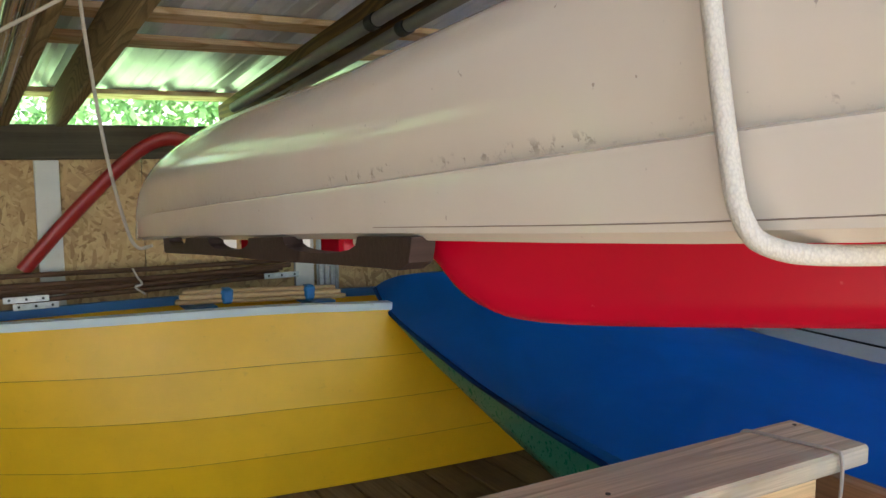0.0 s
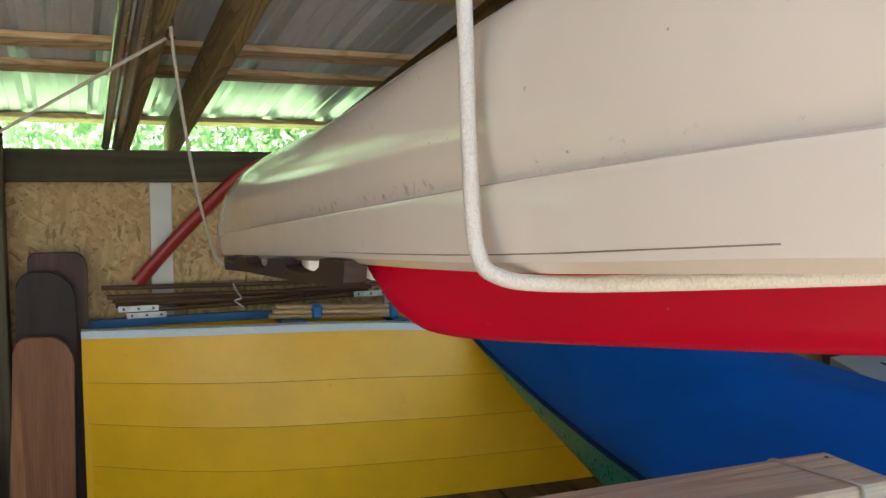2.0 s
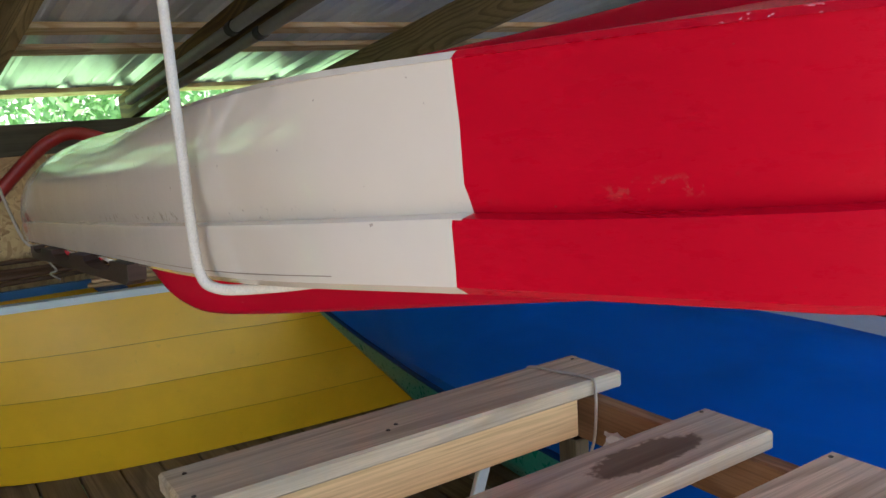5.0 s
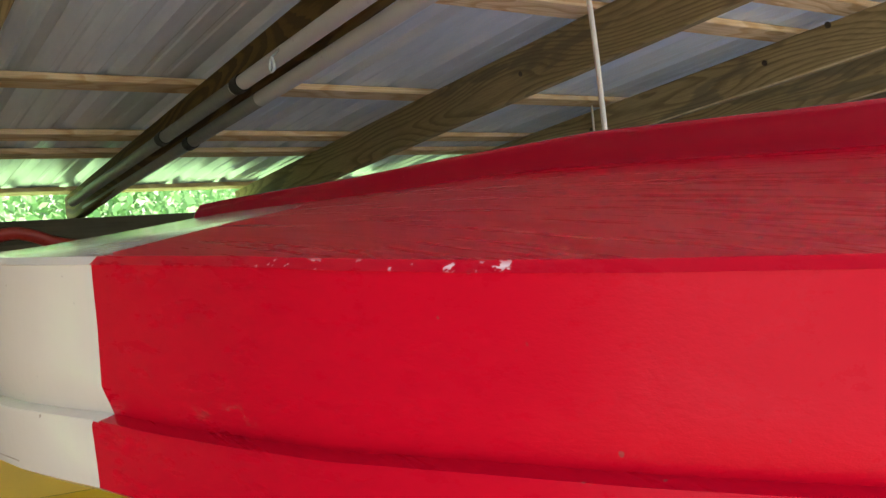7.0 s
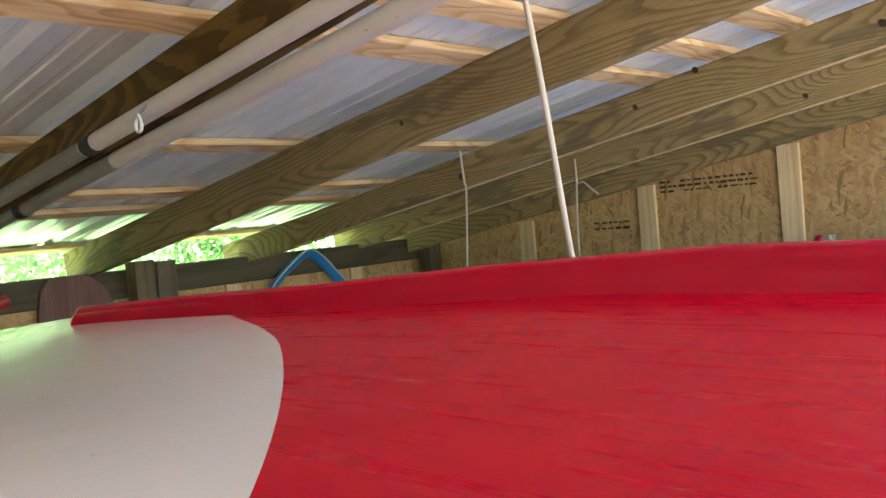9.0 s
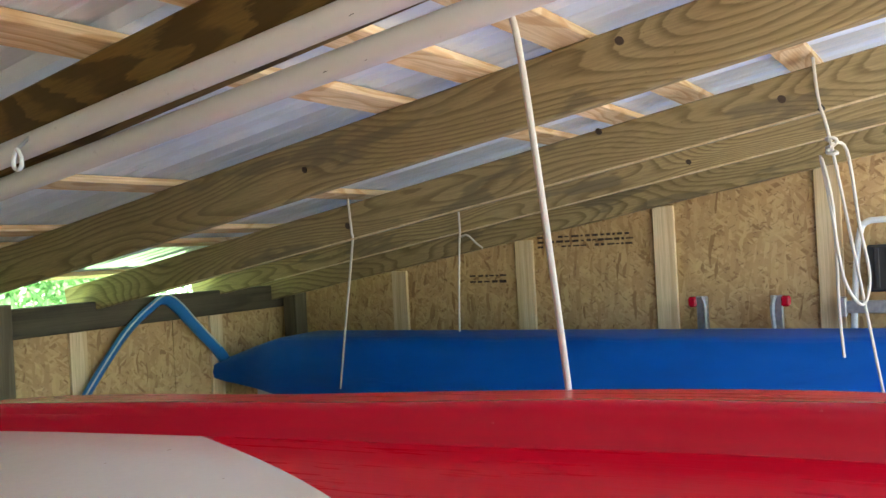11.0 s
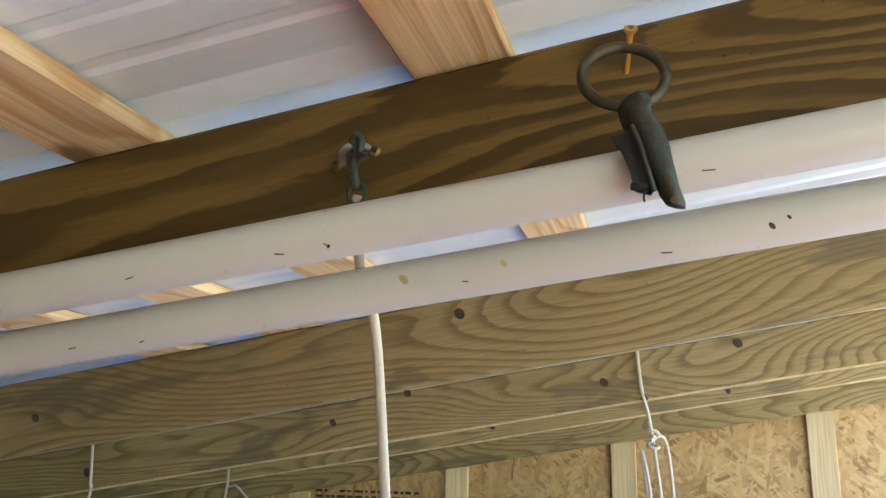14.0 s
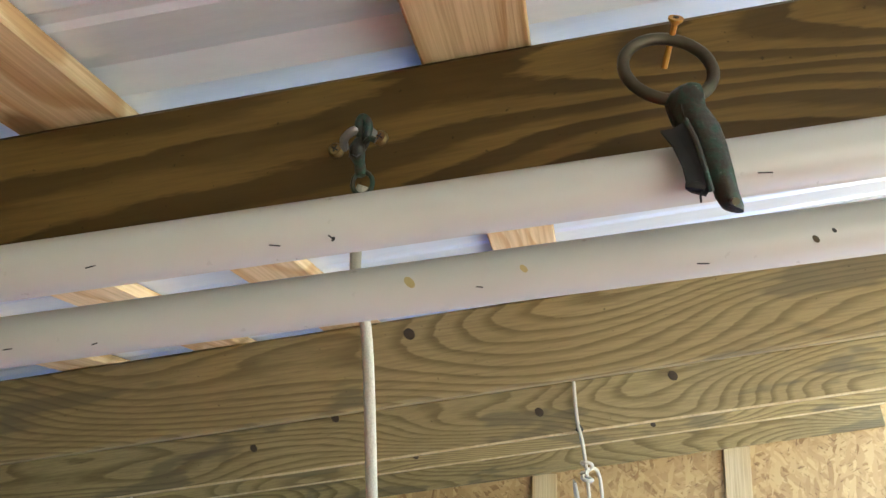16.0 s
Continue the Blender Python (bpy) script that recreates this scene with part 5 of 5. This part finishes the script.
for y0, y1 in ((0.775, 0.83), (1.06, 1.12), (1.33, 1.37)):
    part("pad", box((0.395, y0, spline(LOW_Z, y0) - 0.022), (0.43, y1, spline(LOW_Z, y0) + 0.003), 0.004), M_RED, nb, "small red pad")
for y0, y1 in ((0.645, 0.77), (0.945, 1.05), (1.26, 1.32)):
    part("strip", box((0.405, y0, spline(LOW_Z, y0) - 0.020), (0.43, y1, spline(LOW_Z, y0) + 0.002), 0.003), M_FOAM_WHITE, nb, "pale plastic strip")


def blade(x0, x1, z_top, y, lean, r, material, label, thick=0.022, bottom=FLOOR):
    """A tall board with rounded upper corners leaning on the wall."""
    ob = thing("daggerboard", ((x0 + x1) / 2, y, bottom), label, "daggerboard", "daggerboards by the wall")
    out = [(x0 - 0.035, bottom), (x1 - 0.012, bottom), (x1, z_top - r * 1.3)]
    for k in range(1, 8):
        a = math.pi / 2 * k / 8
        out.append((x1 - r * (1 - math.cos(a)), z_top - r * 1.3 * (1 - math.sin(a))))
    for k in range(1, 8):
        a = math.pi / 2 * (1 - k / 8)
        out.append((x0 + r * 0.6 * (1 - math.cos(a)), z_top - r * 0.6 * (1 - math.sin(a))))
    out.append((x0, z_top - r * 0.6))
    bm = plate_shape(out, thick, lambda u, v, w: (u, y + w + lean * (v - FLOOR), v))
    bmesh.ops.bevel(bm, geom=[e for e in bm.edges if abs(e.verts[0].co.y - e.verts[1].co.y) < 0.9 * thick], offset=0.004, segments=1, affect="EDGES")
    part("board", bm, material, ob)
    return ob


blade(-0.195, 0.005, 0.855, 3.12, 0.03, 0.09, M_MAHOGANY, "reddish varnished wooden daggerboard leaning on the wall")
blade(-0.185, 0.015, 1.085, 3.19, 0.02, 0.10, M_DARK_BOARD, "dark worn daggerboard leaning on the wall")
blade(-0.15, 0.055, 1.15, 3.25, 0.02, 0.05, wood("purple_brown_board", (0.10, 0.045, 0.035), (0.06, 0.028, 0.022), "z", rings=4, rough=0.5, knots=False), "purple-brown daggerboard leaning on the wall")

blade(1.62, 1.94, 1.545, 3.357, 0.0, 0.16, wood("faded_purple_board", (0.17, 0.085, 0.07), (0.11, 0.05, 0.042), "z", rings=4, rough=0.55, knots=False), "faded purple-brown rounded rudder blade hung on the wall", bottom=1.22)
rp = thing("ribbed_panel", (1.325, 3.37, FLOOR), "narrow grey ribbed metal panel standing by the wall", "panel")
part("sheet", box((1.372, 3.385, FLOOR), (1.475, 3.392, 1.06), 0.001), M_STEEL, rp)
for k in range(4):
    part("rib", box((1.377 + 0.026 * k, 3.376, FLOOR), (1.390 + 0.026 * k, 3.3865, 1.06), 0.003), M_STEEL, rp)

# things at the left post
ob = thing("white_tube", (-0.42, 2.9, FLOOR), "pale translucent plastic tube leaning on a post", "tube")
smooth(part("tube_wall", tube([(-0.50, 2.85, FLOOR), (-0.37, 3.0, 1.0), (-0.295, 3.12, 1.60)], 0.027, 14), M_WHITE_BOARD, ob), 50)
for x in (-0.46, -0.62):
    ob = thing("red_plank", (x, 3.3, FLOOR), "dull red painted plank leaning in the corner", "plank", "red planks")
    part("board", beam((x, 3.30, FLOOR), (x + 0.03, 3.35, 1.5), 0.10, 0.022, up=(0, 1, 0)), paint("dull_red_paint", (0.24, 0.045, 0.025), 0.5), ob)
ob = thing("cardboard_sheet", (-0.29, 3.2, FLOOR), "sheet of brown cardboard leaning on the post", "cardboard")
part("sheet", plate_shape([(-0.40, FLOOR), (-0.265, FLOOR), (-0.262, 0.48), (-0.30, 0.49), (-0.38, 0.44)], 0.012, lambda u, v, w: (u, 3.14 + w + 0.06 * v, v)), M_CARDBOARD, ob)
for i in range(9):
    a = Vector((-0.47 + 0.012 * (i % 3) * 1.3, 3.04 + 0.012 * (i // 3), FLOOR))
    ob = thing("steel_rod", a, "thin steel rod bundled with blue tape", "rod", "bundle of steel rods")
    part("rod", tube([a, a + Vector((0.10 + 0.008 * (i % 4), 0.06, 0.46 + 0.02 * (i % 5)))], 0.0045, 8), M_STEEL, ob)
for z in (0.30, 0.44):
    ob = thing("tape_band", (-0.41, 3.07, z), "band of blue tape round the steel rods", "tape", "blue tape bands")
    k = (z - FLOOR) / 0.48
    c = Vector((-0.453 + 0.112 * k, 3.052 + 0.06 * k, z))
    part("band", box(c - Vector((0.034, 0.03, 0.018)), c + Vector((0.034, 0.03, 0.018)), 0.008), M_TAPE, ob)

# ---- outdoors: foliage behind and round the shed ----
def foliage(name, count, centre, size, seed, label):
    rg = np.random.default_rng(seed)
    clump = rg.normal(0, 0.5, (60, 3)) * size + centre
    pts = clump[rg.integers(0, 60, count)] + rg.normal(0, 0.38, (count, 3))
    verts, faces = [], []
    for i, p in enumerate(pts):
        a = rg.normal(0, 1, 3)
        a /= np.linalg.norm(a)
        b = np.cross(a, rg.normal(0, 1, 3))
        b /= np.linalg.norm(b)
        s = rg.uniform(0.035, 0.075)
        n = len(verts)
        verts += [tuple(p - a * s), tuple(p + b * s * 0.5), tuple(p + a * s), tuple(p - b * s * 0.5)]
        faces.append((n, n + 1, n + 2, n + 3))
    me = bpy.data.meshes.new(name)
    me.from_pydata(verts, [], faces)
    me.materials.append(M_LEAF)
    ob = new(name, me)
    return tagged(ob, label, "bush", "bushes round the shed", "stuff")


for i, x in enumerate((-5.0, -2.0, 1.0, 4.0, 7.0)):
    foliage("bush", 16000, np.array((x * 1.5, 8.2 + 0.7 * (i % 2), 1.9)), np.array((2.6, 0.6, 1.7)), 11 + i, "leafy green bushes in sunlight behind the shed")
# unseen bushes at the front, added to cut the sky light coming in
for i, x in enumerate((-9.0, -3.0, 3.0, 9.0)):
    foliage("bush", 9000, np.array((x, -10.0 - 0.8 * (i % 2), 2.4)), np.array((3.4, 1.0, 2.4)), 31 + i, "unseen leafy bushes before the open shed, added to block sky light")
